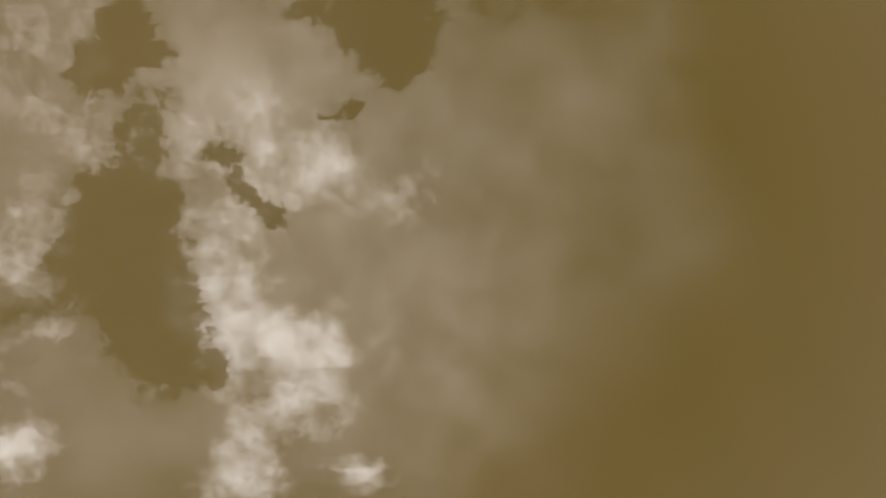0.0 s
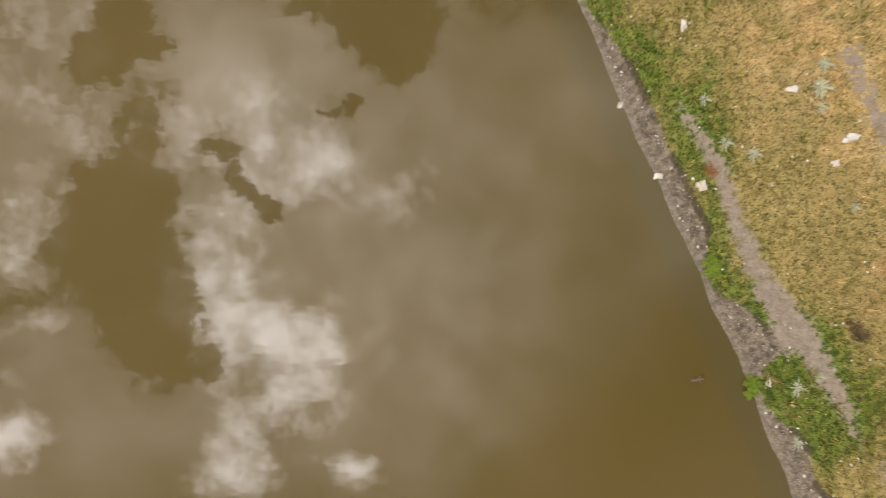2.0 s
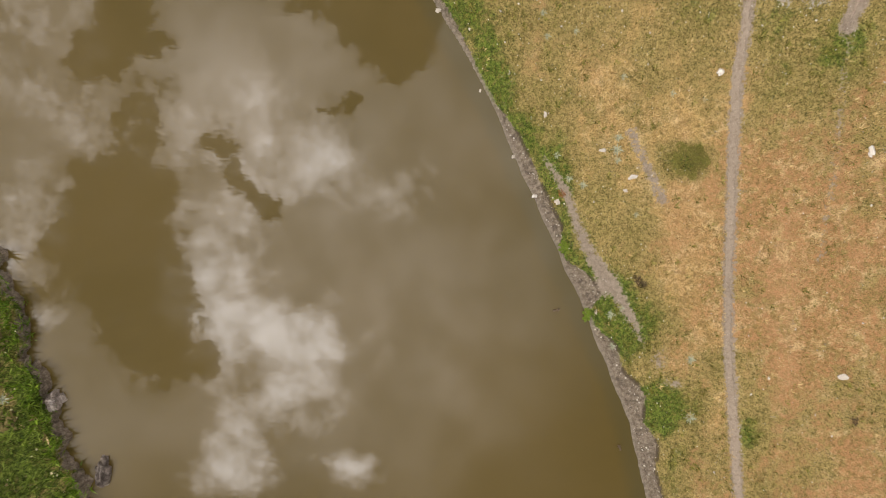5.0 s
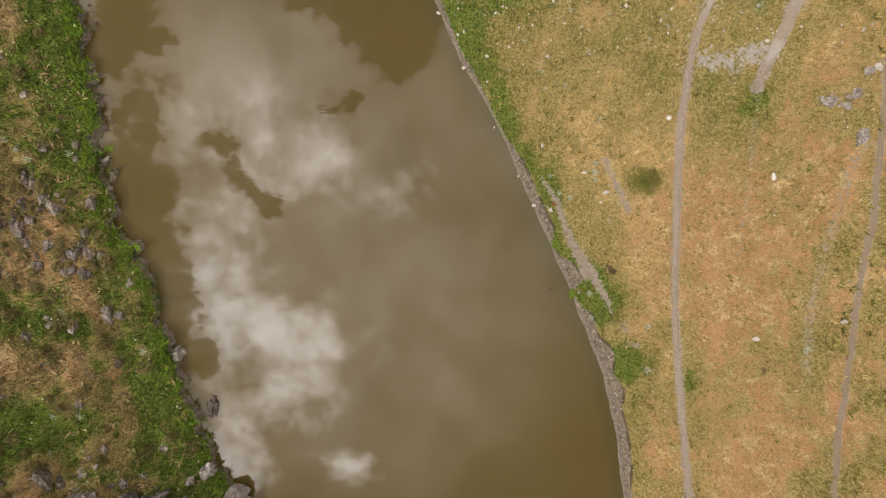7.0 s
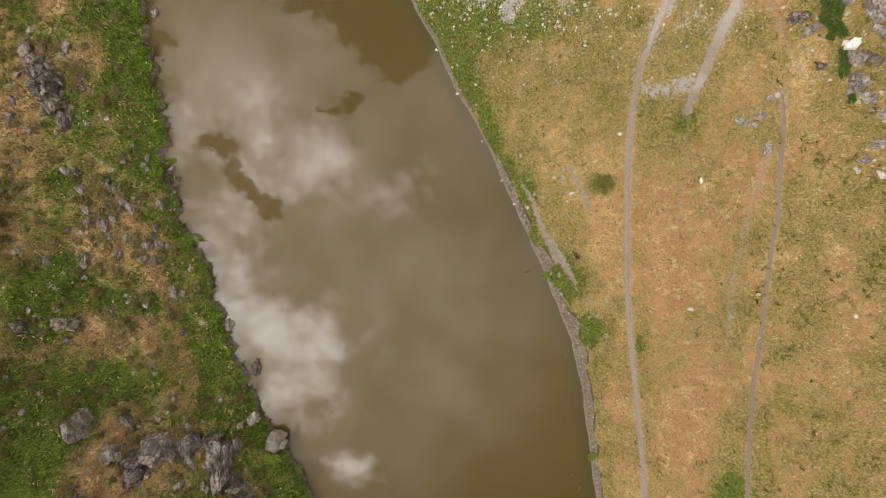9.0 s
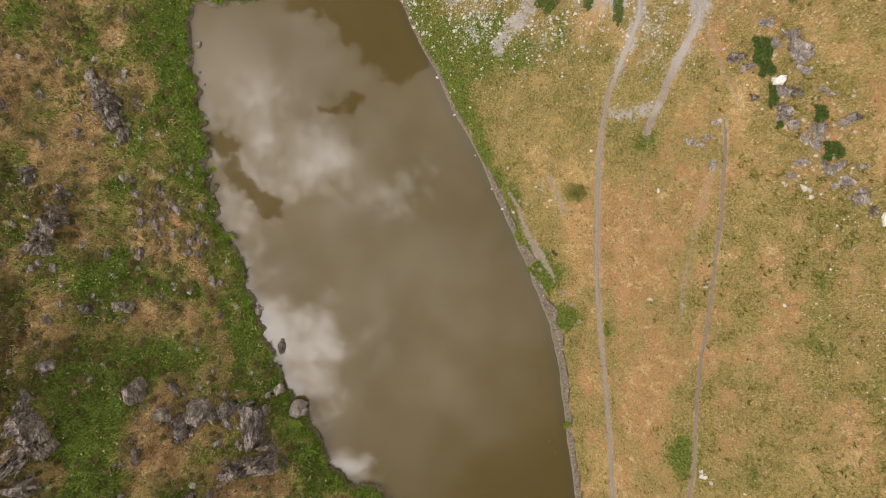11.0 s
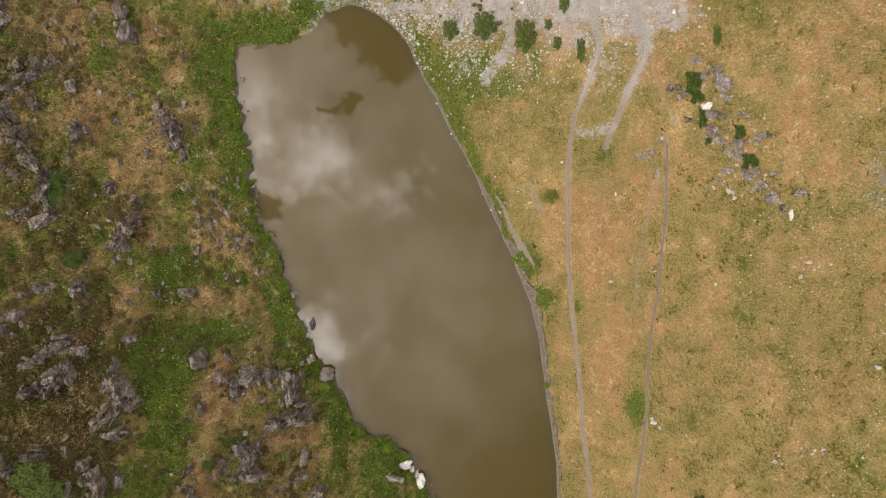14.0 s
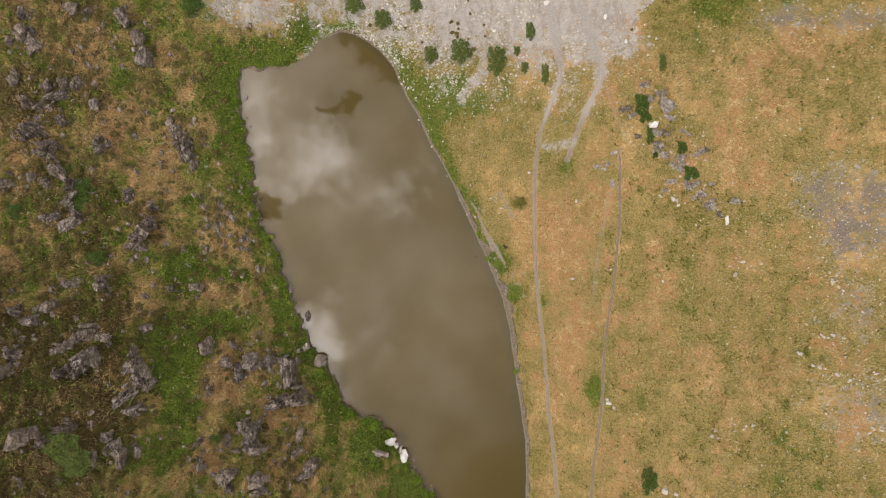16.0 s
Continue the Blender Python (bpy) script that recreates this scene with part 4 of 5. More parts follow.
def crag_mesh(seed, blocks=3):
    """An outcrop of tilted beds: a few split blocks, their faces furrowed along the bedding, with slabs fallen beside them."""
    rnd = random.Random(seed)
    made = []
    for k in range(blocks + 4):
        big = k < blocks
        along = (k - (blocks - 1) / 2) * 1.5 / blocks if big else rnd.uniform(-0.9, 0.9)
        half = (rnd.uniform(0.42, 0.62), rnd.uniform(0.8, 1.15) / blocks ** 0.8, rnd.uniform(0.5, 0.8)) if big else (rnd.uniform(0.08, 0.2), rnd.uniform(0.15, 0.4), rnd.uniform(0.2, 0.45))
        at = Vector((rnd.uniform(-0.18, 0.18) if big else rnd.choice((-1, 1)) * rnd.uniform(0.45, 0.75), along, rnd.uniform(-0.2, 0.05) if big else -0.3))
        turn = Euler((rnd.uniform(-0.2, 0.2), rnd.uniform(-0.25, 0.25), rnd.uniform(-0.3, 0.3))).to_matrix()
        shift = Vector((seed * 3.7 + k, seed * 1.3, k * 2.1))
        verts, faces = broken_block(rnd, at, half, turn, 7 if big else 4, 3 if big else 1, 0.05, shift)
        if big:
            for v in verts:
                bed = abs(noise.noise(Vector((v.x * 4.5 + v.z * 1.5, v.y * 0.9, v.z * 0.8)) + shift))
                joint = abs(noise.noise(Vector((v.x * 1.1, v.y * 2.6, v.z)) - shift))
                out = (v - at).normalized()
                v -= out * (0.20 * max(0.0, 1 - bed / 0.16) + 0.16 * max(0.0, 1 - joint / 0.10))
        made.append((verts, faces))
    return joined_rock(made)


def with_material(me, material):
    copy = me.copy()
    copy.polygons.foreach_set("use_smooth", np.zeros(len(copy.polygons), bool))
    copy.materials.append(material)
    return copy


SHAPES = [rock_mesh(k, 4, 2, 0.06) for k in range(8)]
CRAGS = [crag_mesh(20 + k, 1 + k % 3) for k in range(12)]
SMALL_SHAPES = [rock_mesh(40 + k, 2, 1, 0.07) for k in range(10)]
CRAG_GREY = [with_material(m, ROCK_GREY) for m in CRAGS]
CRAG_MID = [with_material(m, ROCK_MID) for m in CRAGS]
CRAG_PALE = [with_material(m, ROCK_PALE) for m in CRAGS]
GREY = [with_material(m, ROCK_GREY) for m in SHAPES]
PALE = [with_material(m, ROCK_PALE) for m in SHAPES]
WHITE = [with_material(m, ROCK_WHITE) for m in SHAPES]
MID = [with_material(m, ROCK_MID) for m in SHAPES]
MID_SMALL = [with_material(m, ROCK_MID) for m in SMALL_SHAPES]
GREY_SMALL = [with_material(m, ROCK_GREY) for m in SMALL_SHAPES]
PALE_SMALL = [with_material(m, STONE_PALE) for m in SMALL_SHAPES]
WHITE_SMALL = [with_material(m, STONE_WHITE) for m in SMALL_SHAPES]
PICK = random.Random(5)


def rock(name, meshes, x, y, long, wide, tall, label, category, group, turn=None, sink=0.3):
    ob = new(name, PICK.choice(meshes))
    turn = PICK.uniform(-25, 25) + PICK.choice((0, 180)) if turn is None else turn
    z = max(ground_at(x, y), -0.1)
    ob.matrix_world = pose(x, y, z + tall * (0.5 - sink), PICK.uniform(-12, 12), PICK.uniform(-12, 12), turn) @ Matrix.Diagonal((long, wide, tall, 1))
    return tagged(ob, label, category, group)


# ---- rocks of the western hillside ----
# x, y, length, width, turn of the long side
HILL_NORTH = [(-22.62, 16.44, 1.73, 1.0, 120), (-21.78, 14.88, 1.92, 0.91, 115), (-21.18, 13.26, 1.92, 1.19, 115), (-29.65, 14.41, 2.33, 1.34, 115), (-30.04, 16.44, 1.07, 0.72, 110), (-30.95, 14.27, 1.07, 0.63, 110), (-26.26, 16.94, 1.44, 0.81, 20), (-25.26, 16.74, 0.9, 0.63, 60), (-30.7, 11.42, 1.25, 0.8, 120), (-28.14, 11.04, 1.16, 0.72, 110), (-26.84, 11.07, 1.17, 0.72, 80), (-27.58, 10.13, 1.62, 0.9, 20), (-28.7, 9.29, 1.21, 0.72, 30), (-26.01, 11.08, 0.99, 0.63, 60), (-29.76, 9.63, 1.16, 0.63, 120), (-24.95, 9.6, 1.17, 0.86, 100), (-29.21, 7.1, 1.68, 1.32, 30), (-27.94, 6.09, 1.59, 1.42, 45), (-27.34, 8.23, 1.08, 0.63, 120)]
HILL_CENTRE = [(-24.3, 6.46, 1.7, 0.9, 105), (-19.06, 7.94, 1.28, 0.83, 120), (-18.52, 6.77, 1.64, 1.0, 115), (-17.93, 5.96, 1.82, 1.14, 110), (-17.53, 4.88, 1.0, 0.64, 100), (-30.88, 3.32, 1.22, 0.78, 20), (-28.99, 3.77, 1.14, 0.7, 0), (-27.88, 3.11, 1.23, 0.61, 120), (-27.01, 4.21, 1.86, 0.88, 140), (-25.93, 3.1, 1.4, 0.88, 60), (-26.04, 2.01, 1.22, 0.78, 60), (-25.43, 1.1, 1.04, 0.61, 150), (-27.22, 0.73, 1.64, 0.56, 0), (-25.95, 0.42, 1.73, 0.95, 35), (-20.84, 0.27, 1.43, 0.89, 10), (-21.16, -1.05, 1.87, 1.33, 50), (-20.49, 1.59, 0.9, 0.54, 120), (-22.16, 2.46, 1.06, 0.8, 80)]
HILL_MIDDLE = [(-25.47, -4.14, 1.36, 0.68, 0), (-23.4, -4.25, 1.37, 0.86, 100), (-26.41, -5.86, 1.33, 0.75, 60), (-28.47, -6.02, 1.06, 0.73, 0), (-27.42, -6.66, 1.3, 0.81, 0), (-18.98, -4.78, 0.97, 0.62, 0), (-17.14, -4.89, 1.08, 0.72, 0), (-19.96, -7.58, 1.19, 0.68, 0), (-24.1, -7.72, 2.56, 1.08, 10), (-22.34, -8.06, 0.98, 0.74, 0), (-24.61, -8.57, 1.46, 0.81, 0), (-23.13, -9.87, 2.24, 1.52, 25), (-24.42, -10.14, 1.03, 0.71, 10), (-27.57, -8.63, 1.1, 0.94, 0), (-27.76, -9.84, 1.16, 0.77, 90), (-20.46, -9.2, 1.32, 0.58, 90), (-20.15, -10.38, 1.72, 1.15, 120), (-19.63, -11.46, 1.48, 0.99, 130), (-20.49, -12.07, 2.09, 0.97, 45)]
HILL_SOUTH = [(-20.17, -13.12, 1.7, 0.97, 20), (-25.96, -13.81, 1.58, 1.28, 110), (-25.04, -14.26, 0.91, 0.68, 80), (-23.94, -13.6, 1.62, 0.62, 0), (-21.4, -14.74, 0.95, 0.71, 60), (-20.82, -15.53, 1.26, 0.71, 120), (-21.93, -15.98, 1.24, 0.54, 90), (-20.49, -16.22, 1.65, 0.63, 90), (-19.53, -15.96, 1.52, 0.56, 110), (-15.99, -9.31, 1.39, 1.04, 110), (-14.33, -9.27, 1.15, 0.44, 130), (-13.6, -11.42, 1.67, 0.97, 100), (-12.78, -10.6, 1.59, 1.15, 120), (-14.6, -10.48, 0.96, 0.79, 90), (-11.64, -10.77, 1.43, 0.81, 60), (-10.64, -10.88, 1.0, 0.9, 0), (-9.93, -11.76, 2.34, 1.17, 100), (-9.86, -13.82, 2.77, 1.43, 20), (-11.31, -13.99, 1.42, 0.97, 30)]
HILL_FOOT = [(-12.44, -16.11, 2.31, 1.63, 100), (-13.15, -15.35, 1.37, 0.77, 90), (-12.24, -17.06, 1.8, 0.86, 0), (-14.02, -15.94, 1.09, 0.59, 90), (-15.94, -15.97, 0.91, 0.58, 30), (-9.2, -16.59, 1.6, 0.53, 80), (-9.39, -17.63, 1.15, 0.62, 30), (-8.29, -18.76, 1.33, 1.06, 60), (-8.7, -19.57, 1.23, 0.7, 20), (-14.03, -18.24, 1.59, 1.25, 40), (-11.87, -19.09, 1.77, 1.01, 10), (-11.64, -19.9, 1.6, 0.76, 0), (-13.79, -19.32, 0.91, 0.83, 0), (-15.59, -17.26, 1.23, 0.49, 110), (-15.49, -12.33, 1.02, 0.6, 120)]
HILL_ROCKS = HILL_NORTH + HILL_CENTRE + HILL_MIDDLE + HILL_SOUTH + HILL_FOOT
for x, y, long, wide, way in HILL_ROCKS:
    whole = PICK.random() < 0.25
    meshes = (MID if PICK.random() < 0.6 else GREY) if whole else (CRAG_MID if PICK.random() < 0.55 else CRAG_GREY)
    rock("rock", meshes, x, y, wide * 1.4, long * 1.15, wide * PICK.uniform(1.1, 1.6), "weathered grey limestone rock half sunk in hillside turf", "rock", "hillside rocks", way - 90 + PICK.choice((0, 180)) + PICK.uniform(-6, 6), 0.36)
# broken blocks round the large ones, and singly on the slope
BLOCKS = []
for x, y, long, wide, way in HILL_ROCKS:
    for _ in range(PICK.choice((3, 4, 5, 6))):
        reach = 0.4 * long + 0.2
        BLOCKS.append((x + PICK.gauss(0, reach), y + PICK.gauss(0, reach), PICK.uniform(0.14, 0.22 + 0.3 * wide)))
for _ in range(260):
    x, y = PICK.uniform(-34, -9), PICK.uniform(-22, 17)
    if float(sample(GN, x, y)) < 0.8:
        BLOCKS.append((x, y, PICK.uniform(0.18, 0.55)))
for _ in range(70):
    BLOCKS.append((PICK.gauss(-14.8, 1.8), PICK.gauss(0.2, 2.0), PICK.uniform(0.2, 0.6)))
BLOCKS = [q for q in BLOCKS if float(sample(DD, q[0], q[1])) > 0.6 and float(sample(WW, q[0], q[1])) > 0.9 and q[0] > -36]
BLOCKS.sort(key=lambda q: -q[2])
for x, y, size in BLOCKS[:90]:
    rock("rock", PICK.choice((MID_SMALL, GREY_SMALL, CRAG_GREY, CRAG_MID)), x, y, size * PICK.uniform(0.7, 1.1), size * PICK.uniform(1.0, 1.8), size * PICK.uniform(0.5, 0.9), "broken grey limestone rock among hillside grass", "rock", "hillside rocks", PICK.gauss(22, 20) + PICK.choice((0, 180)), 0.36)


def rock_stuff(name, blocks, shapes, material, label):
    """Many small rocks joined into one mesh."""
    packs = []
    for me in shapes:
        co = np.empty(len(me.vertices) * 3)
        me.vertices.foreach_get("co", co)
        packs.append((co.reshape(-1, 3), np.array([p.vertices[:] for p in me.polygons])))
    verts, faces, count = [], [], 0
    for x, y, size in blocks:
        co, tri = PICK.choice(packs)
        a = PICK.uniform(0, 6.28)
        q = co * np.array([size * PICK.uniform(0.8, 1.5), size, size * PICK.uniform(0.4, 0.8)])
        q = np.column_stack([q[:, 0] * math.cos(a) - q[:, 1] * math.sin(a) + x, q[:, 0] * math.sin(a) + q[:, 1] * math.cos(a) + y, q[:, 2] + ground_at(x, y) + 0.08 * size])
        verts.append(q)
        faces.append(tri + count)
        count += len(q)
    return tagged(mesh_object(name, np.concatenate(verts), np.concatenate(faces), material, True), label, "rocks", kind="stuff")


rock_stuff("broken_rocks", BLOCKS[90:], [rock_mesh(70 + k, 1, 1, 0.08) for k in range(8)], ROCK_MID, "small broken grey rocks strewn over the hillside")

# ---- rocks at the western water's edge ----
for x, y, long, wide, tall, kind in ((-7.9, -11.05, 1.2, 1.6, 1.1, PALE), (-9.0, -10.0, 0.8, 0.7, 0.6, PALE), (-9.55, -10.2, 0.45, 0.4, 0.3, PALE), (-10.25, -5.3, 0.65, 0.7, 0.6, PALE), (-8.85, -7.6, 0.6, 1.3, 0.6, GREY),
                                     (-13.1, 2.6, 0.6, 0.28, 0.25, PALE), (-12.9, 1.5, 0.26, 0.4, 0.25, PALE), (-12.7, 0.6, 0.2, 0.2, 0.2, PALE), (-13.65, 10.4, 0.5, 0.5, 0.45, PALE),
                                     (-13.6, 8.8, 0.16, 0.16, 0.3, GREY), (-13.3, 8.1, 0.2, 0.16, 0.3, GREY), (-3.2, -18.5, 2.0, 0.8, 0.5, PALE)):
    ob = rock("shore_rock", kind, x, y, long, wide, tall, "pale weathered rock at the pond's grassy edge", "rock", "shore rocks", sink=0.25)
for x, y, long, wide, turn in ((-2.1, -18.0, 1.15, 0.8, 20), (-1.7, -18.4, 0.6, 0.5, 60), (-1.3, -18.85, 0.4, 0.85, 10), (-1.0, -19.3, 0.75, 1.35, 15)):
    rock("white_stone", WHITE, x, y, long, wide, 0.4, "bright white stone lying at the water's edge", "stone", "white stones", turn, 0.05)

# ---- the rocky outcrop on the eastern slope ----
# x, y, length, width, turn of the long side
OUTCROP = [(18.21, 9.43, 0.84, 0.58, 10), (18.38, 8.5, 1.29, 0.97, -35), (18.0, 6.7, 0.85, 0.59, 0), (18.15, 5.71, 1.05, 0.79, 100), (18.67, 6.61, 0.71, 0.45, -20), (19.76, 6.72, 0.51, 0.26, -20), (20.2, 6.45, 0.64, 0.26, 10), (19.79, 4.64, 1.04, 0.58, 105), (20.83, 5.16, 0.83, 0.51, 20), (21.33, 5.33, 0.57, 0.38, 0), (19.26, 3.09, 0.79, 0.36, 0), (20.38, 2.7, 0.85, 0.46, -30), (20.84, 2.88, 0.71, 0.45, 30), (21.26, 2.16, 0.84, 0.58, 120), (21.95, 1.41, 0.9, 0.55, 110), (21.63, 1.19, 0.65, 0.45, 90), (22.52, 0.59, 0.58, 0.32, 110), (23.54, 1.61, 0.95, 0.45, -15), (17.09, 10.22, 0.72, 0.59, 0)]
OUTCROP_SMALL = [(15.82, 8.58, 0.93, 0.6, -30), (16.29, 8.02, 0.66, 0.46, 0), (20.76, 1.85, 0.46, 0.29, 0), (18.78, 2.39, 0.53, 0.33, 20), (19.72, 3.95, 0.65, 0.39, 120), (19.26, 4.38, 0.59, 0.39, 90), (21.92, 2.86, 0.51, 0.32, 30), (17.5, 9.07, 0.59, 0.46, 60), (18.85, 7.71, 0.65, 0.39, -30), (18.65, 5.05, 0.72, 0.46, 120), (20.18, 3.22, 0.52, 0.39, 100), (16.79, 6.42, 0.46, 0.4, 0)]
for x, y, long, wide, way in OUTCROP + OUTCROP_SMALL:
    rock("rock", CRAG_PALE if PICK.random() < 0.75 else CRAG_MID, x, y, wide * 1.3, long * 1.1, wide * 1.1, "pale grey limestone rock of a small outcrop in dry grass", "rock", "outcrop rocks", way - 90 + PICK.choice((0, 180)), 0.34)
    for _ in range(3):
        size = PICK.uniform(0.08, 0.2)
        rock("rock", PALE_SMALL if PICK.random() < 0.8 else GREY_SMALL, x + PICK.gauss(0, 0.45), y + PICK.gauss(0, 0.5), size * 1.3, size, size * 0.6, "small grey rock beside the outcrop", "rock", "outcrop rocks")
rock("white_stone", WHITE, 17.8, 7.25, 0.95, 0.48, 0.5, "bright white boulder on the outcrop beside a bush", "stone", "white stones", 0, 0.15)
rock("white_stone", WHITE, 23.0, 0.2, 0.33, 0.8, 0.35, "long white stone at the foot of the outcrop", "stone", "white stones", 10, 0.2)
for x, y, long, wide, turn in ((14.17, 4.35, 0.82, 0.51, -10), (14.93, 4.59, 0.88, 0.41, 25), (15.25, 3.07, 0.85, 0.44, 80), (15.15, 5.3, 0.41, 0.3, 30), (14.62, 4.17, 0.48, 0.27, 0)):
    rock("flat_rock", CRAG_PALE, x, y, long, wide, 0.22, "flat cracked grey rock showing through dry turf", "rock", "meadow rocks", turn, 0.3)

# ---- single stones on the meadow and the east bank ----
for x, y, long, wide in ((3.7, 2.0, 0.14, 0.13), (3.75, 1.5, 0.1, 0.08), (4.33, 0.8, 0.18, 0.12), (5.0, 0.6, 0.22, 0.2), (7.1, 1.3, 0.36, 0.17), (4.6, 3.2, 0.13, 0.22), (6.25, 2.1, 0.28, 0.14), (6.2, -2.75, 0.12, 0.18),
                         (2.7, 4.0, 0.12, 0.17), (12.75, 1.8, 0.2, 0.36), (12.65, -4.4, 0.44, 0.24), (15.5, -3.6, 0.36, 0.2), (15.3, 5.4, 0.38, 0.28), (0.4, 8.6, 0.2, 0.17), (1.45, 6.4, 0.2, 0.17), (9.2, 4.1, 0.2, 0.25),
                         (6.9, 0.9, 0.16, 0.12), (23.7, -3.8, 0.36, 0.4), (15.0, -13.9, 0.5, 0.35), (15.35, -14.2, 0.35, 0.3), (14.9, -13.6, 0.3, 0.3), (18.9, -20.3, 0.5, 0.6), (19.6, -20.4, 0.35, 0.35)):
    rock("stone", PALE_SMALL if PICK.random() < 0.4 else WHITE_SMALL, x, y, long, wide, min(long, wide) * 0.7, "pale loose stone lying in the grass by the pond", "stone", "meadow stones", PICK.uniform(-20, 20), 0.2)
for _ in range(230):
    zone = PICK.random()
    if zone < 0.5:
        px, py = PICK.uniform(-2, 17), PICK.uniform(6.5, 17.5)
    elif zone < 0.8:
        px, py = PICK.uniform(16, 34), PICK.uniform(-20, 16)
    else:
        px, py = PICK.uniform(26, 34), PICK.uniform(-16, 5)
    if float(sample(DD, px, py)) > 0.4 and float(sample(PA, px, py)) < 0.3:
        size = 0.05 + 0.15 * PICK.random() ** 3
        rock("stone", PALE_SMALL if PICK.random() < 0.7 else WHITE_SMALL, px, py, size * PICK.uniform(1, 1.7), size, size * 0.6, "pale loose stone lying on the meadow", "stone", "meadow stones", PICK.uniform(0, 180), 0.25)

for cx, cy, lean in ((29.3, -8.4, -0.5), (30.6, -10.6, 0.3), (28.2, -10.2, -0.7), (31.4, -14.0, 0.2), (30.0, -4.6, -0.9), (24.6, -3.4, 0.1), (19.2, 2.0, -0.8), (23.0, -15.0, 0.4)):
    for _ in range(9):
        along, size = PICK.uniform(-1.3, 1.3), 0.10 + 0.22 * PICK.random() ** 2
        rock("stone", PALE_SMALL, cx + along * math.cos(lean) + PICK.gauss(0, 0.25), cy + along * math.sin(lean) + PICK.gauss(0, 0.25), size * PICK.uniform(1.1, 2.0), size, size * 0.6, "pale stone in a loose row on the dry slope", "stone", "meadow stones", math.degrees(lean) + PICK.uniform(-20, 20), 0.25)
for x, y, size, turn in ((10.3, 17.0, 0.6, 30), (14.6, 15.6, 0.45, 60), (6.5, 15.4, 0.35, 10), (-7.6, 16.2, 0.38, 20), (16.0, 13.6, 0.4, 80)):
    rock("white_stone", WHITE, x, y, size, size * 0.7, size * 0.5, "bright white stone lying on pale rubble", "stone", "white stones", turn, 0.2)

# ---- small rubble, uncounted ----
OCTA = np.array([(1, 0, 0), (-1, 0, 0), (0, 1, 0), (0, -1, 0), (0, 0, 1), (0, 0, -1)], float)
OCTA_FACES = np.array([(0, 2, 4), (2, 1, 4), (1, 3, 4), (3, 0, 4), (2, 0, 5), (1, 2, 5), (3, 1, 5), (0, 3, 5)])


def pebbles(name, x, y, size, material, label, category):
    n = len(x)
    body = OCTA[None] * (0.6 + 0.8 * RNG.rand(n, 6, 1)) * size[:, None, None] * np.array([1, 0.8, 0.6])
    a = RNG.rand(n) * 6.283
    c, s = np.cos(a)[:, None], np.sin(a)[:, None]
    verts = np.stack([body[..., 0] * c - body[..., 1] * s + x[:, None], body[..., 0] * s + body[..., 1] * c + y[:, None], body[..., 2] + (np.maximum(height(x, y), -0.03) + size * 0.15)[:, None]], -1)
    faces = (OCTA_FACES[None] + 6 * np.arange(n)[:, None, None]).reshape(-1, 3)
    return tagged(mesh_object(name, verts.reshape(-1, 3), faces, material, False), label, category, kind="stuff")


def scatter(n, x0, x1, y0, y1, chance):
    x, y = RNG.uniform(x0, x1, n), RNG.uniform(y0, y1, n)
    keep = RNG.rand(n) < chance(x, y)
    return x[keep], y[keep]


px, py = scatter(26000, -17, 20, 9, 19.5, lambda x, y: np.clip((0.10 + 2.6 * (fbm(x * 1.5, y * 0.5, 2.0, 141, 4) - 0.5)) * np.clip(sample(GR, x, y) * 1.5, 0, 1) + 0.9 * blob(x, y, 0.2, 14.3, 2.6, 1.5) + 0.55 * blob(x, y, 2.6, 11.9, 2.2, 1.3) + 0.5 * blob(x, y, 7.6, 11.3, 3.2, 0.9) + 0.35 * blob(x, y, -2.5, 17.0, 3.0, 1.6) + 0.8 * (sample(DD, x, y) < 0.7) * (y > 11) * (x > -5), 0, 1) * (sample(PA, x, y) < 0.4) * (sample(DD, x, y) > 0.05))
pebbles("rubble", px, py, 0.025 + 0.11 * RNG.rand(len(px)) ** 3, PEBBLE, "loose pale grey limestone rubble north of the pond", "rubble")
px, py = scatter(30000, -2, 36, -24, 18, lambda x, y: (sample(DD, x, y) > 0.3) * (sample(WW, x, y) < 0.3) * (sample(PA, x, y) < 0.3) * np.clip(0.05 + 0.5 * ramp(y, 4, 9) * (1 - ramp(x, 10, 18)) + 0.12 * ramp(x, 16, 20) * (y < 4) + 0.3 * ramp(x, 18, 26) * (1 - ramp(y, 0, 4)) + np.where(x > 19, 0.4, 0.4) * (sample(GR, x, y) > 0.25) + 0.12 * (fbm(x, y, 2.0, 77, 3) > 0.56), 0, 1))
pebbles("meadow_stones", px, py, (0.015 + 0.07 * RNG.rand(len(px)) ** 3) * (0.6 + 0.5 * ramp(py, 4, 8) + 0.35 * ramp(px, 16, 22)), PEBBLE, "small pale stones strewn through the meadow grass", "stones")
px, py = scatter(26000, 2, 10.5, -24, 16, lambda x, y: np.clip(sample(MU, x, y), 0, 1) * (sample(DD, x, y) > 0.05) * 0.7)
pebbles("bank_pebbles", px, py, 0.008 + 0.034 * RNG.rand(len(px)) ** 4, PEBBLE, "small pebbles pressed into the muddy bank", "pebbles")
px, py = scatter(26000, 4, 17.5, -24, 18, lambda x, y: (sample(PA, x, y) > 0.6) * 0.6)
pebbles("path_pebbles", px, py, 0.008 + 0.022 * RNG.rand(len(px)) ** 3, PEBBLE, "small pale pebbles on the trodden paths", "pebbles")


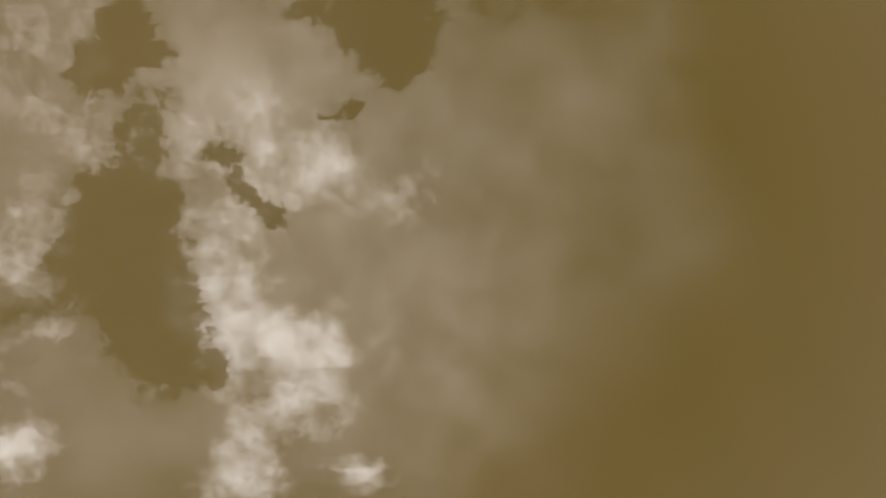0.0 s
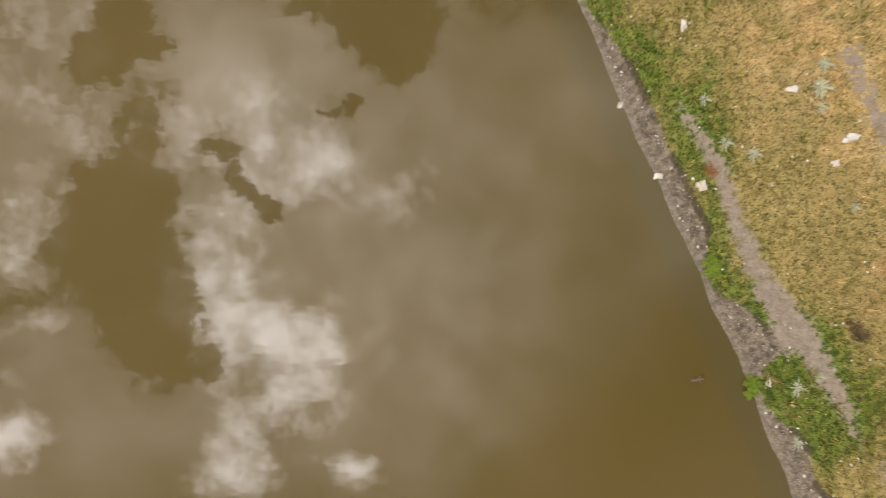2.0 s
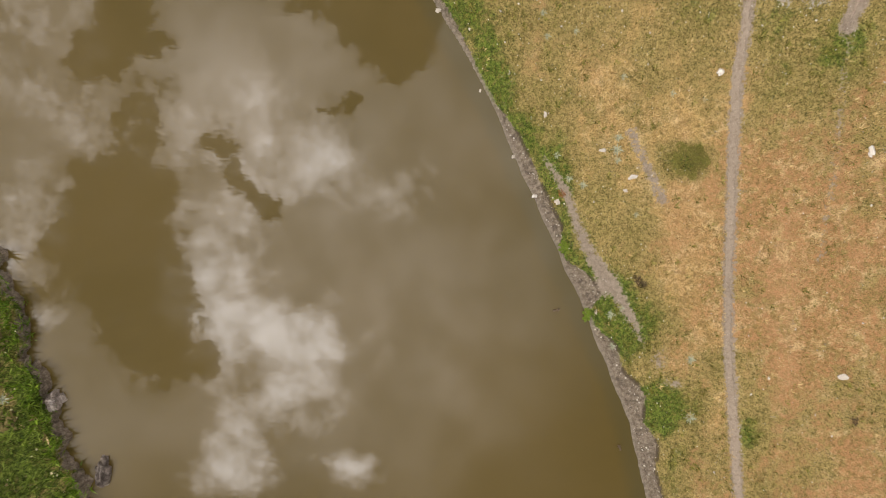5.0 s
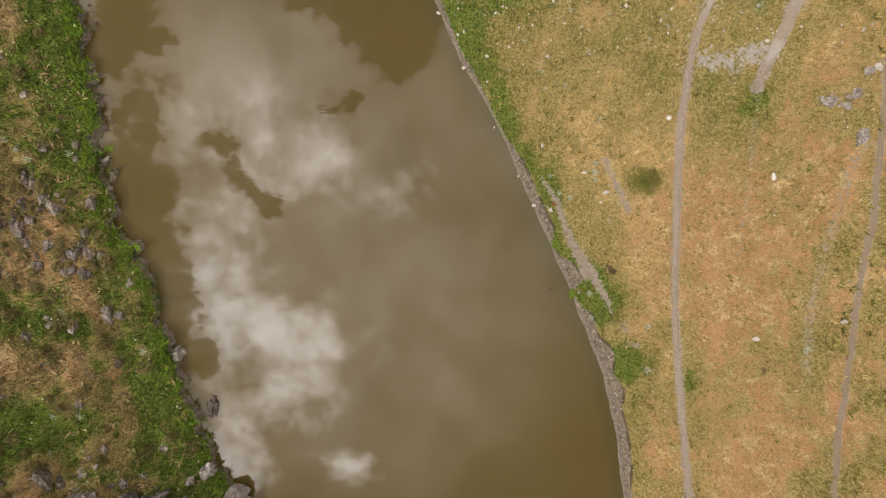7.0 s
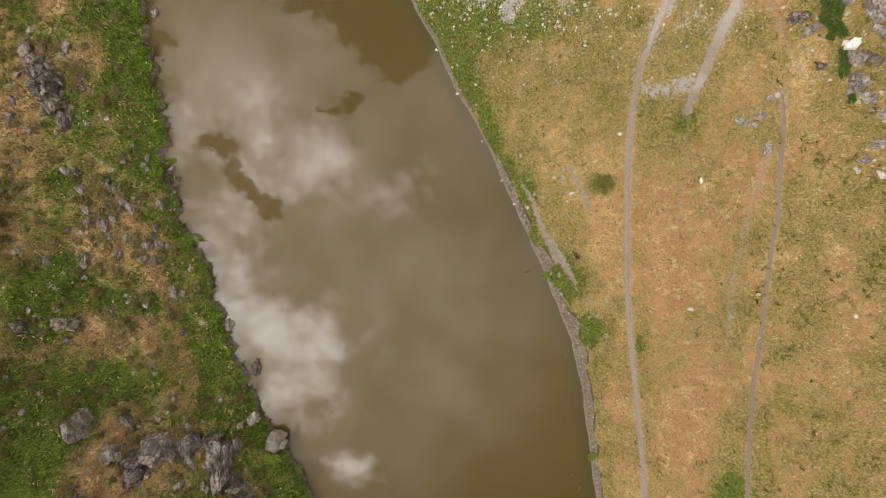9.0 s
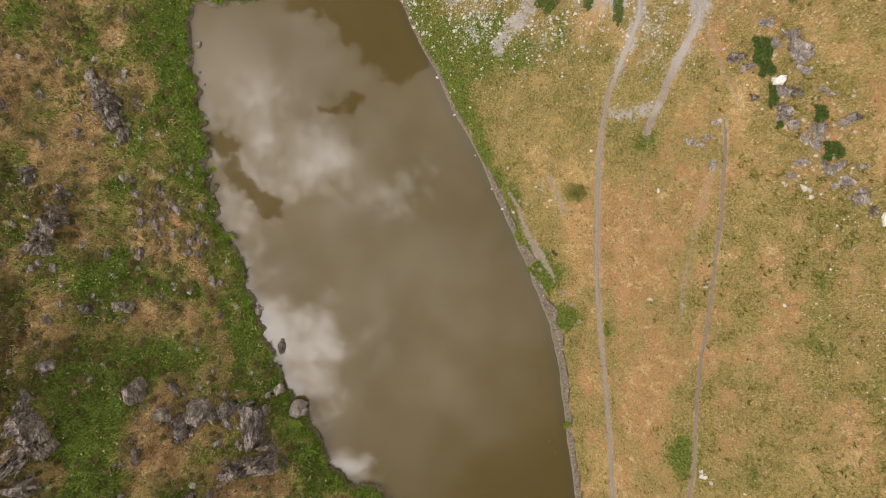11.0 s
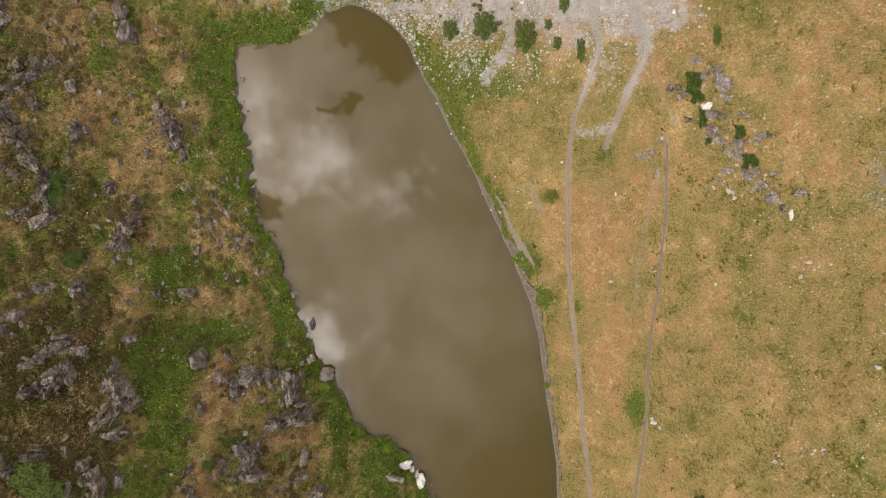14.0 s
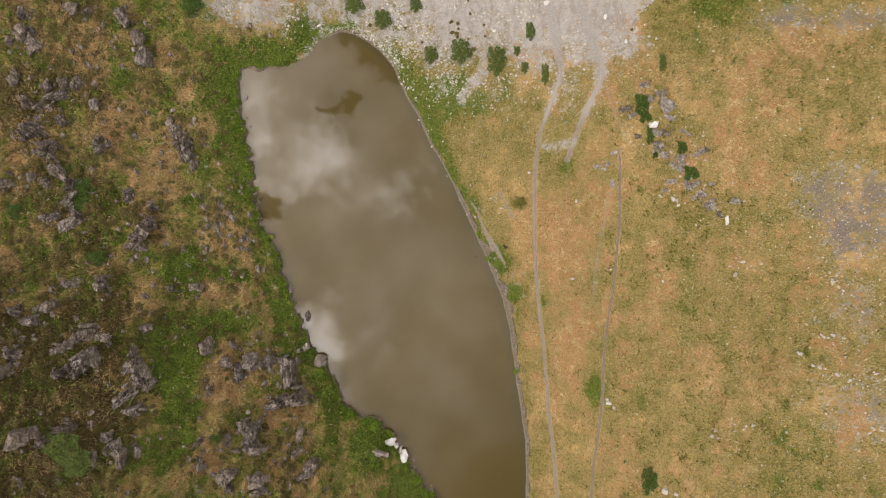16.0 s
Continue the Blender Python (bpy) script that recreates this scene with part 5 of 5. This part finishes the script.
# ---- grass and flowers, uncounted ----
def tufts(name, x, y, tall, blades, green, material, label, wide=0.05):
    n = len(x)
    x, y, tall, green = (np.repeat(v, blades) for v in (x, y, tall, green))
    m = n * blades
    turn, lean = RNG.rand(m) * 6.283, 0.35 + 0.75 * RNG.rand(m)
    tall = tall * (0.6 + 0.8 * RNG.rand(m))
    z = height(x, y) - 0.01
    cx, sx = np.cos(turn), np.sin(turn)
    half = tall * (0.03 + wide)
    foot_x, foot_y = x + cx * 0.02, y + sx * 0.02
    a = np.stack([foot_x - sx * half, foot_y + cx * half, z], -1)
    b = np.stack([foot_x + sx * half, foot_y - cx * half, z], -1)
    c = np.stack([x + cx * tall * lean, y + sx * tall * lean, z + tall * np.sqrt(np.maximum(1 - 0.6 * lean * lean, 0.15))], -1)
    verts = np.stack([a, b, c], 1).reshape(-1, 3)
    ob = mesh_object(name, verts, np.arange(3 * m).reshape(-1, 3), material, False, green=np.repeat(green, 3))
    return tagged(ob, label, "grass", kind="stuff")


def turf(x, y):
    return (sample(DD, x, y) > 0.06) * (sample(PA, x, y) < 0.45) * (sample(MU, x, y) < 0.4) * (1 - np.clip(sample(GR, x, y) * 1.7, 0, 0.97))


def field_green(x, y):
    return np.clip(sample(GN, x, y) + 0.35 * (RNG.rand(len(x)) - 0.5) + 1.2 * (fbm(x, y, 0.6, 121, 3) - 0.5), 0, 1)


px, py = scatter(48000, 0.5, 15, -9, 8.5, lambda x, y: turf(x, y) * (sample(WW, x, y) < 0.5))
tufts("meadow_grass", px, py, 0.035 + 0.06 * RNG.rand(len(px)), 8, field_green(px, py), GRASS_EAST, "short dry straw-coloured meadow grass beside the pond", 0.03)
px, py = scatter(90000, -2, 38, -24, 19, lambda x, y: turf(x, y) * (sample(WW, x, y) < 0.5) * ((x > 15) | (y < -9) | (y > 8.5)))
tufts("slope_grass", px, py, 0.07 + 0.12 * RNG.rand(len(px)), 5, field_green(px, py), GRASS_EAST, "dry ochre and olive grass on the eastern slope", 0.08)
px, py = scatter(95000, -35, -2, -24, 19, lambda x, y: turf(x, y) * (sample(WW, x, y) > 0.5))
tufts("hill_grass", px, py, 0.09 + 0.16 * RNG.rand(len(px)), 5, field_green(px, py), GRASS_WEST, "rough green and ochre grass on the western hillside", 0.08)
along = SHORE[RNG.randint(0, len(SHORE), 9000)] + RNG.normal(0, 0.4, (9000, 2))
px, py = along[:, 0], along[:, 1]
keep = (sample(DD, px, py) > 0.13) & (sample(DD, px, py) < 0.8) & (sample(WW, px, py) > 0.5) & (py < 13)
px, py = px[keep], py[keep]
tufts("shore_grass", px, py, 0.12 + 0.16 * RNG.rand(len(px)), 6, np.full(len(px), 1.0), GRASS_SHORE, "lush green grass overhanging the western water's edge", 0.07)

px, py = scatter(24000, 1, 37, -24, 17, lambda x, y: turf(x, y) * (sample(WW, x, y) < 0.4) * np.clip(1.5 * (fbm(x, y, 1.6, 101, 4) - 0.44) + 0.5 * (sample(GN, x, y) - 0.4), 0.02, 0.8))
tufts("meadow_herbs", px, py, (0.06 + 0.10 * RNG.rand(len(px)) ** 2) * np.where(px > 15, 1.8, 1.0), 8, 0.55 + 0.3 * RNG.rand(len(px)), GRASS_EAST, "small dark green herbs dotted through the dry meadow", 0.16)
px, py = scatter(16000, -35, -2, -24, 17, lambda x, y: turf(x, y) * (sample(WW, x, y) > 0.6) * np.clip(3.0 * (fbm(x, y, 2.0, 111, 3) - 0.47), 0.03, 0.8))
tufts("dry_hill_tussocks", px, py, 0.12 + 0.16 * RNG.rand(len(px)) ** 2, 8, np.zeros(len(px)), GRASS_WEST, "dry pale tussocks on the western hillside", 0.10)


px, py = scatter(9000, 0.5, 15, -9, 8.5, lambda x, y: turf(x, y) * (sample(WW, x, y) < 0.5) * np.clip(0.25 + 2.0 * (fbm(x, y, 2.0, 171, 3) - 0.45), 0, 1))
tufts("meadow_tussocks", px, py, 0.07 + 0.10 * RNG.rand(len(px)) ** 2, 16, np.clip(np.maximum(0.75 * RNG.rand(len(px)) + 0.2 * sample(GN, px, py), 1.3 * sample(GN, px, py) - 0.25), 0, 1), GRASS_EAST, "loose pale and olive grass tussocks in the dry meadow", 0.05)


def petals(name, x, y, size, tall, label, material):
    n = len(x)
    a = RNG.rand(n) * 6.283
    z = height(x, y) + tall
    corner = np.stack([np.stack([x + size * np.cos(a + k * 1.2566), y + size * np.sin(a + k * 1.2566), z + size * 0.5 * (RNG.rand(n) - 0.5)], -1) for k in range(5)], 1)
    return tagged(mesh_object(name, corner.reshape(-1, 3), np.arange(5 * n).reshape(-1, 5), material, False), label, "flowers", kind="stuff")


px, py = scatter(9000, -2, 36, -24, 14, lambda x, y: turf(x, y) * (sample(WW, x, y) < 0.4) * np.clip(0.12 + 0.6 * (sample(GN, x, y) > 0.5), 0, 1))
petals("meadow_flowers", px, py, 0.007 + 0.013 * RNG.rand(len(px)), 0.06 + 0.06 * RNG.rand(len(px)), "tiny white flowers in the meadow grass", PETAL)
px, py = scatter(7000, -34, -2, -24, 17, lambda x, y: turf(x, y) * (sample(WW, x, y) > 0.6) * np.clip(0.05 + 0.4 * (sample(GN, x, y) > 0.7), 0, 1))
petals("hill_flowers", px, py, 0.012 + 0.04 * RNG.rand(len(px)) ** 2, 0.10 + 0.08 * RNG.rand(len(px)), "tiny cream flowers on the green hillside", PETAL_CREAM)


# ---- bushes and single plants ----
def leafy(bm, rnd, centre, reach, count, leaf):
    for _ in range(count):
        w = Vector((rnd.gauss(0, 1), rnd.gauss(0, 1), abs(rnd.gauss(0, 0.8)))).normalized()
        at = Vector(centre) + Vector((w.x * reach[0], w.y * reach[1], w.z * reach[2])) * rnd.uniform(0.55, 1.0)
        turn = Euler((rnd.uniform(-0.9, 0.9), rnd.uniform(-0.9, 0.9), rnd.uniform(0, 6.28))).to_matrix()
        size = leaf * rnd.uniform(0.6, 1.3)
        corners = [at + turn @ Vector(q) * size for q in ((-0.5, 0, 0), (0, -0.28, 0.05), (0.6, 0, -0.05), (0, 0.28, 0.05))]
        bm.faces.new([bm.verts.new(c) for c in corners])


def stem(bm, a, b, r0, r1):
    a, b = Vector(a), Vector(b)
    turn = (b - a).to_track_quat("Z", "Y").to_matrix()
    rings = []
    for at, r in ((a, r0), ((a + b) / 2 + Vector((0.01, -0.01, 0)), (r0 + r1) / 2), (b, r1)):
        rings.append([bm.verts.new(at + turn @ Vector((r * math.cos(k * 1.257), r * math.sin(k * 1.257), 0))) for k in range(5)])
    for lo, hi in zip(rings, rings[1:]):
        for k in range(5):
            bm.faces.new((lo[k], lo[(k + 1) % 5], hi[(k + 1) % 5], hi[k]))


def bush(seed, material, label, leaf=0.07, count=1300):
    """A bush one metre across: several stems that carry uneven clumps of leaves."""
    rnd = random.Random(seed)
    base = tagged(new("bush"), label, "bush", "bushes round the pond")
    woody, green = bmesh.new(), bmesh.new()
    for k in range(17):
        a = k * 2.4 + rnd.uniform(-0.3, 0.3)
        r = 0.40 * math.sqrt((k + 0.3) / 17) * rnd.uniform(0.85, 1.15)
        tip = (math.cos(a) * r, math.sin(a) * r, rnd.uniform(0.75, 1.1) * (0.5 - 0.55 * r))
        stem(woody, (0.03 * math.cos(a), 0.03 * math.sin(a), -0.05), tip, 0.014, 0.006)
        size = rnd.uniform(0.13, 0.2) * (1.25 - 1.5 * r)
        leafy(green, rnd, (tip[0], tip[1], tip[2] - 0.05), (size, size, size * 0.9), count // 17, leaf)
    part("stems", woody, STEM, base)
    part("foliage", green, material, base)
    return base


def put_copies(thing, places, label=""):
    """The thing at the first place, and copies of it at the others: x, y, width, depth."""
    for k, (x, y, wide, deep) in enumerate(places):
        tall = 0.75 * min(wide, deep)
        m = pose(x, y, ground_at(x, y) - 0.02, 0, 0, 0)
        ob = thing if k == 0 else copy_thing(thing, m)
        ob.matrix_basis = m @ Matrix.Diagonal((wide * 1.4, deep * 1.4, tall * 1.15, 1)) if ob["category"] == "bush" else m @ Matrix.Diagonal((wide, deep, tall, 1))


put_copies(bush(1, LEAF, "dense dark green bush against pale outcrop rocks"), [(16.89, 8.8, 1.05, 1.18), (17.16, 7.86, 0.92, 0.72), (17.56, 6.53, 0.49, 1.11), (17.99, 5.08, 0.36, 0.46), (19.71, 5.53, 0.68, 0.77), (20.42, 3.66, 1.1, 0.84)])
put_copies(bush(2, LEAF, "rounded dark green bush alone on the dry slope"), [(17.8, -19.6, 1.15, 1.6)])
put_copies(bush(3, LEAF_SCRUB, "low green bush rooted in pale rubble", 0.05, 2200), [(3.8, 13.85, 1.6, 1.5), (6.6, 12.9, 1.55, 1.75), (8.2, 13.6, 0.6, 0.6), (8.76, 12.2, 0.65, 0.7), (10.2, 11.5, 0.65, 1.25), (18.4, 11.7, 0.55, 1.1), (-4.8, 17.8, 1.5, 1.1),
                                                                          (-2.5, 16.6, 1.3, 1.2), (0.2, 17.7, 0.9, 0.9), (1.4, 13.7, 1.1, 1.1), (9.2, 15.0, 0.8, 1.1)])
put_copies(bush(4, LEAF, "low dark green bush between hillside rocks"), [(-17.3, 17.4, 1.4, 1.4), (-25.3, 2.9, 1.4, 1.5), (-25.2, 1.6, 1.1, 1.3), (-24.1, -2.5, 1.2, 1.2), (-29.8, 1.2, 1.0, 1.0), (-14.7, -15.8, 0.7, 0.7)])
put_copies(bush(5, LEAF_SCRUB, "broad low olive-green bush on the hillside", 0.06, 1800), [(-23.8, -15.0, 2.2, 2.0), (-22.8, -15.9, 1.8, 1.6)])
put_copies(bush(6, LEAF_OLIVE, "grassy olive-green bush in the dry meadow", 0.035, 2600), [(8.5, 1.7, 0.92, 0.84)])
put_copies(bush(7, LEAF_BRIGHT, "bright green leafy plant overhanging the water", 0.14, 500), [(5.95, -2.85, 0.26, 0.32), (7.6, -9.9, 0.32, 0.28), (8.35, -12.3, 0.38, 0.34), (5.25, -0.75, 0.34, 0.28), (-12.9, 3.1, 0.5, 0.36), (-8.0, -12.0, 0.8, 0.58), (-3.55, -16.75, 0.7, 0.52), (-2.35, -17.3, 0.6, 0.5)])
put_copies(bush(8, LEAF_RUST, "small rust-red withered plant by the bank path", 0.08, 260), [(5.12, 0.85, 0.22, 0.2)])
put_copies(bush(9, STEM, "small dark withered bush on dry turf", 0.08, 300), [(7.3, -1.74, 0.24, 0.24), (12.9, -5.6, 0.2, 0.2)])


def low_shrubs(places):
    """Uncounted heath clumps: many small upright leaves over low domes."""
    n, per = len(places), 46
    x, y, size = (np.repeat(places[:, k], per) for k in range(3))
    a, r = RNG.rand(n * per) * 6.283, np.sqrt(RNG.rand(n * per))
    px, py = x + np.cos(a) * r * size, y + np.sin(a) * r * size * 0.9
    pz = height(px, py) + size * (0.12 + 0.75 * np.sqrt(np.maximum(1 - r * r, 0))) * (0.7 + 0.5 * RNG.rand(n * per))
    leaf = 0.05 + 0.06 * RNG.rand(n * per)
    b, tip = RNG.rand(n * per) * 6.283, (RNG.rand(n * per) - 0.3) * 0.09
    ca, sa = np.cos(b) * leaf, np.sin(b) * leaf
    quad = np.stack([np.stack([px - ca, py - sa, pz - tip], -1), np.stack([px + sa * 0.5, py - ca * 0.5, pz], -1), np.stack([px + ca, py + sa, pz + tip], -1), np.stack([px - sa * 0.5, py + ca * 0.5, pz + 0.01], -1)], 1)
    return tagged(mesh_object("heath", quad.reshape(-1, 3), np.arange(4 * n * per).reshape(-1, 4), LEAF_HEATH, False), "low dark brown-green heath shrubs between the hillside rocks", "heath", kind="stuff")


shrub_x, shrub_y = scatter(3600, -35, -9, -23, 18, lambda x, y: turf(x, y) * (sample(WW, x, y) > 0.9) * (sample(DD, x, y) > 1.2) * np.clip(0.05 + 0.9 * sample(HE, x, y) + 2.0 * (fbm(x, y, 2.2, 151, 3) - 0.52), 0, 0.9))
around = np.array([(q[0] + PICK.gauss(0, 0.5), q[1] + PICK.gauss(0, 0.5)) for q in BLOCKS[:420]])
shrub_x, shrub_y = np.concatenate([shrub_x, around[:, 0]]), np.concatenate([shrub_y, around[:, 1]])
low_shrubs(np.column_stack([shrub_x, shrub_y, 0.10 + 0.30 * RNG.rand(len(shrub_x)) ** 2]))


# dwarf shrubs scattered over the rubble
gx, gy = scatter(420, -4, 17, 12.5, 19, lambda x, y: (sample(GR, x, y) > 0.5) * (sample(PA, x, y) < 0.2) * (0.02 + 0.6 * blob(x, y, 4.6, 15.8, 2.4, 1.5)))
rubble_shrubs = low_shrubs(np.column_stack([gx, gy, 0.05 + 0.13 * RNG.rand(len(gx)) ** 2]))
rubble_shrubs.name, rubble_shrubs["label"] = "rubble_scrub", "dwarf brown-green scrub dotted over the pale rubble"


def rosette(seed, material, label, leaves=22):
    """A thistle rosette one metre across, of long notched leaves."""
    rnd = random.Random(seed)
    base = tagged(new("thistle"), label, "thistle", "thistles on the meadow")
    for k in range(leaves):
        bm = bmesh.new()
        a, long, rise = k * 2.4 + rnd.uniform(-0.2, 0.2), rnd.uniform(0.2, 0.5), rnd.uniform(0.08, 0.3)
        spine, left, right = [], [], []
        for i in range(6):
            f = i / 5
            wide = 0.026 * math.sin(math.pi * (0.12 + 0.85 * f)) * (1.25 if i % 2 else 0.75)
            at = Vector((math.cos(a), math.sin(a), 0)) * long * f + Vector((0, 0, 0.04 + rise * math.sin(2.2 * f)))
            side = Vector((-math.sin(a), math.cos(a), 0)) * wide
            spine.append(bm.verts.new(at))
            left.append(bm.verts.new(at + side + Vector((0, 0, 0.02))))
            right.append(bm.verts.new(at - side + Vector((0, 0, 0.02))))
        for i in range(5):
            bm.faces.new((spine[i], spine[i + 1], left[i + 1], left[i]))
            bm.faces.new((right[i], right[i + 1], spine[i + 1], spine[i]))
        part("leaf", bm, material, base)
    return base


thistles = [(6.6, -2.8, 0.42, 0.42), (6.62, 2.1, 0.5, 0.45), (6.65, 2.45, 0.36, 0.36), (8.9, -5.9, 0.48, 0.48), (6.72, -3.8, 0.36, 0.36), (5.3, 1.3, 0.34, 0.34), (5.7, 1.1, 0.36, 0.36), (8.85, -4.1, 0.4, 0.4), (6.65, 1.8, 0.3, 0.3),
            (4.95, 2.0, 0.3, 0.3), (6.9, -2.6, 0.26, 0.26), (7.2, 0.2, 0.25, 0.25), (14.3, -4.7, 0.5, 0.5)]
for _ in range(26):
    x, y = PICK.uniform(3.5, 9.0), PICK.uniform(2.5, 10.5)
    if float(sample(DD, x, y)) > 0.8 and float(sample(PA, x, y)) < 0.2:
        size = PICK.uniform(0.16, 0.34)
        thistles.append((x, y, size, size))
put_copies(rosette(1, LEAF_SILVER, "silvery spiny thistle rosette flat in the grass"), thistles)
hill_thistles = []
for _ in range(150):
    x, y = PICK.uniform(-24, -8), PICK.uniform(-18, 11)
    if float(sample(DD, x, y)) > 0.7 and float(sample(WW, x, y)) > 0.9:
        size = PICK.uniform(0.25, 0.55)
        hill_thistles.append((x, y, size, size))
put_copies(rosette(2, LEAF_SILVER, "pale thistle rosette on the green hillside", 12), hill_thistles)


# ---- driftwood in the shallows ----
def driftwood(x, y, long, turn):
    rnd = random.Random(int(x * 100))
    bm = bmesh.new()
    stem(bm, (-long / 2, 0, 0.0), (long / 2, 0, 0.05), 0.035, 0.02)
    stem(bm, (0, 0, 0.02), (long * 0.25, long * 0.3, 0.08), 0.02, 0.01)
    stem(bm, (long * 0.2, 0, 0.02), (long * 0.1, -long * 0.35, 0.06), 0.018, 0.008)
    ob = tagged(part("driftwood", bm, WOOD), "small wet broken branch floating near the bank", "driftwood", "driftwood in the shallows")
    ob.matrix_world = pose(x, y, 0.0, 0, 0, turn)


for x, y, long, turn in ((7.3, -13.3, 0.35, 40), (7.7, -14.0, 0.4, 70), (5.0, -2.7, 0.2, 10), (6.95, -7.0, 0.2, 120)):
    driftwood(x, y, long, turn)
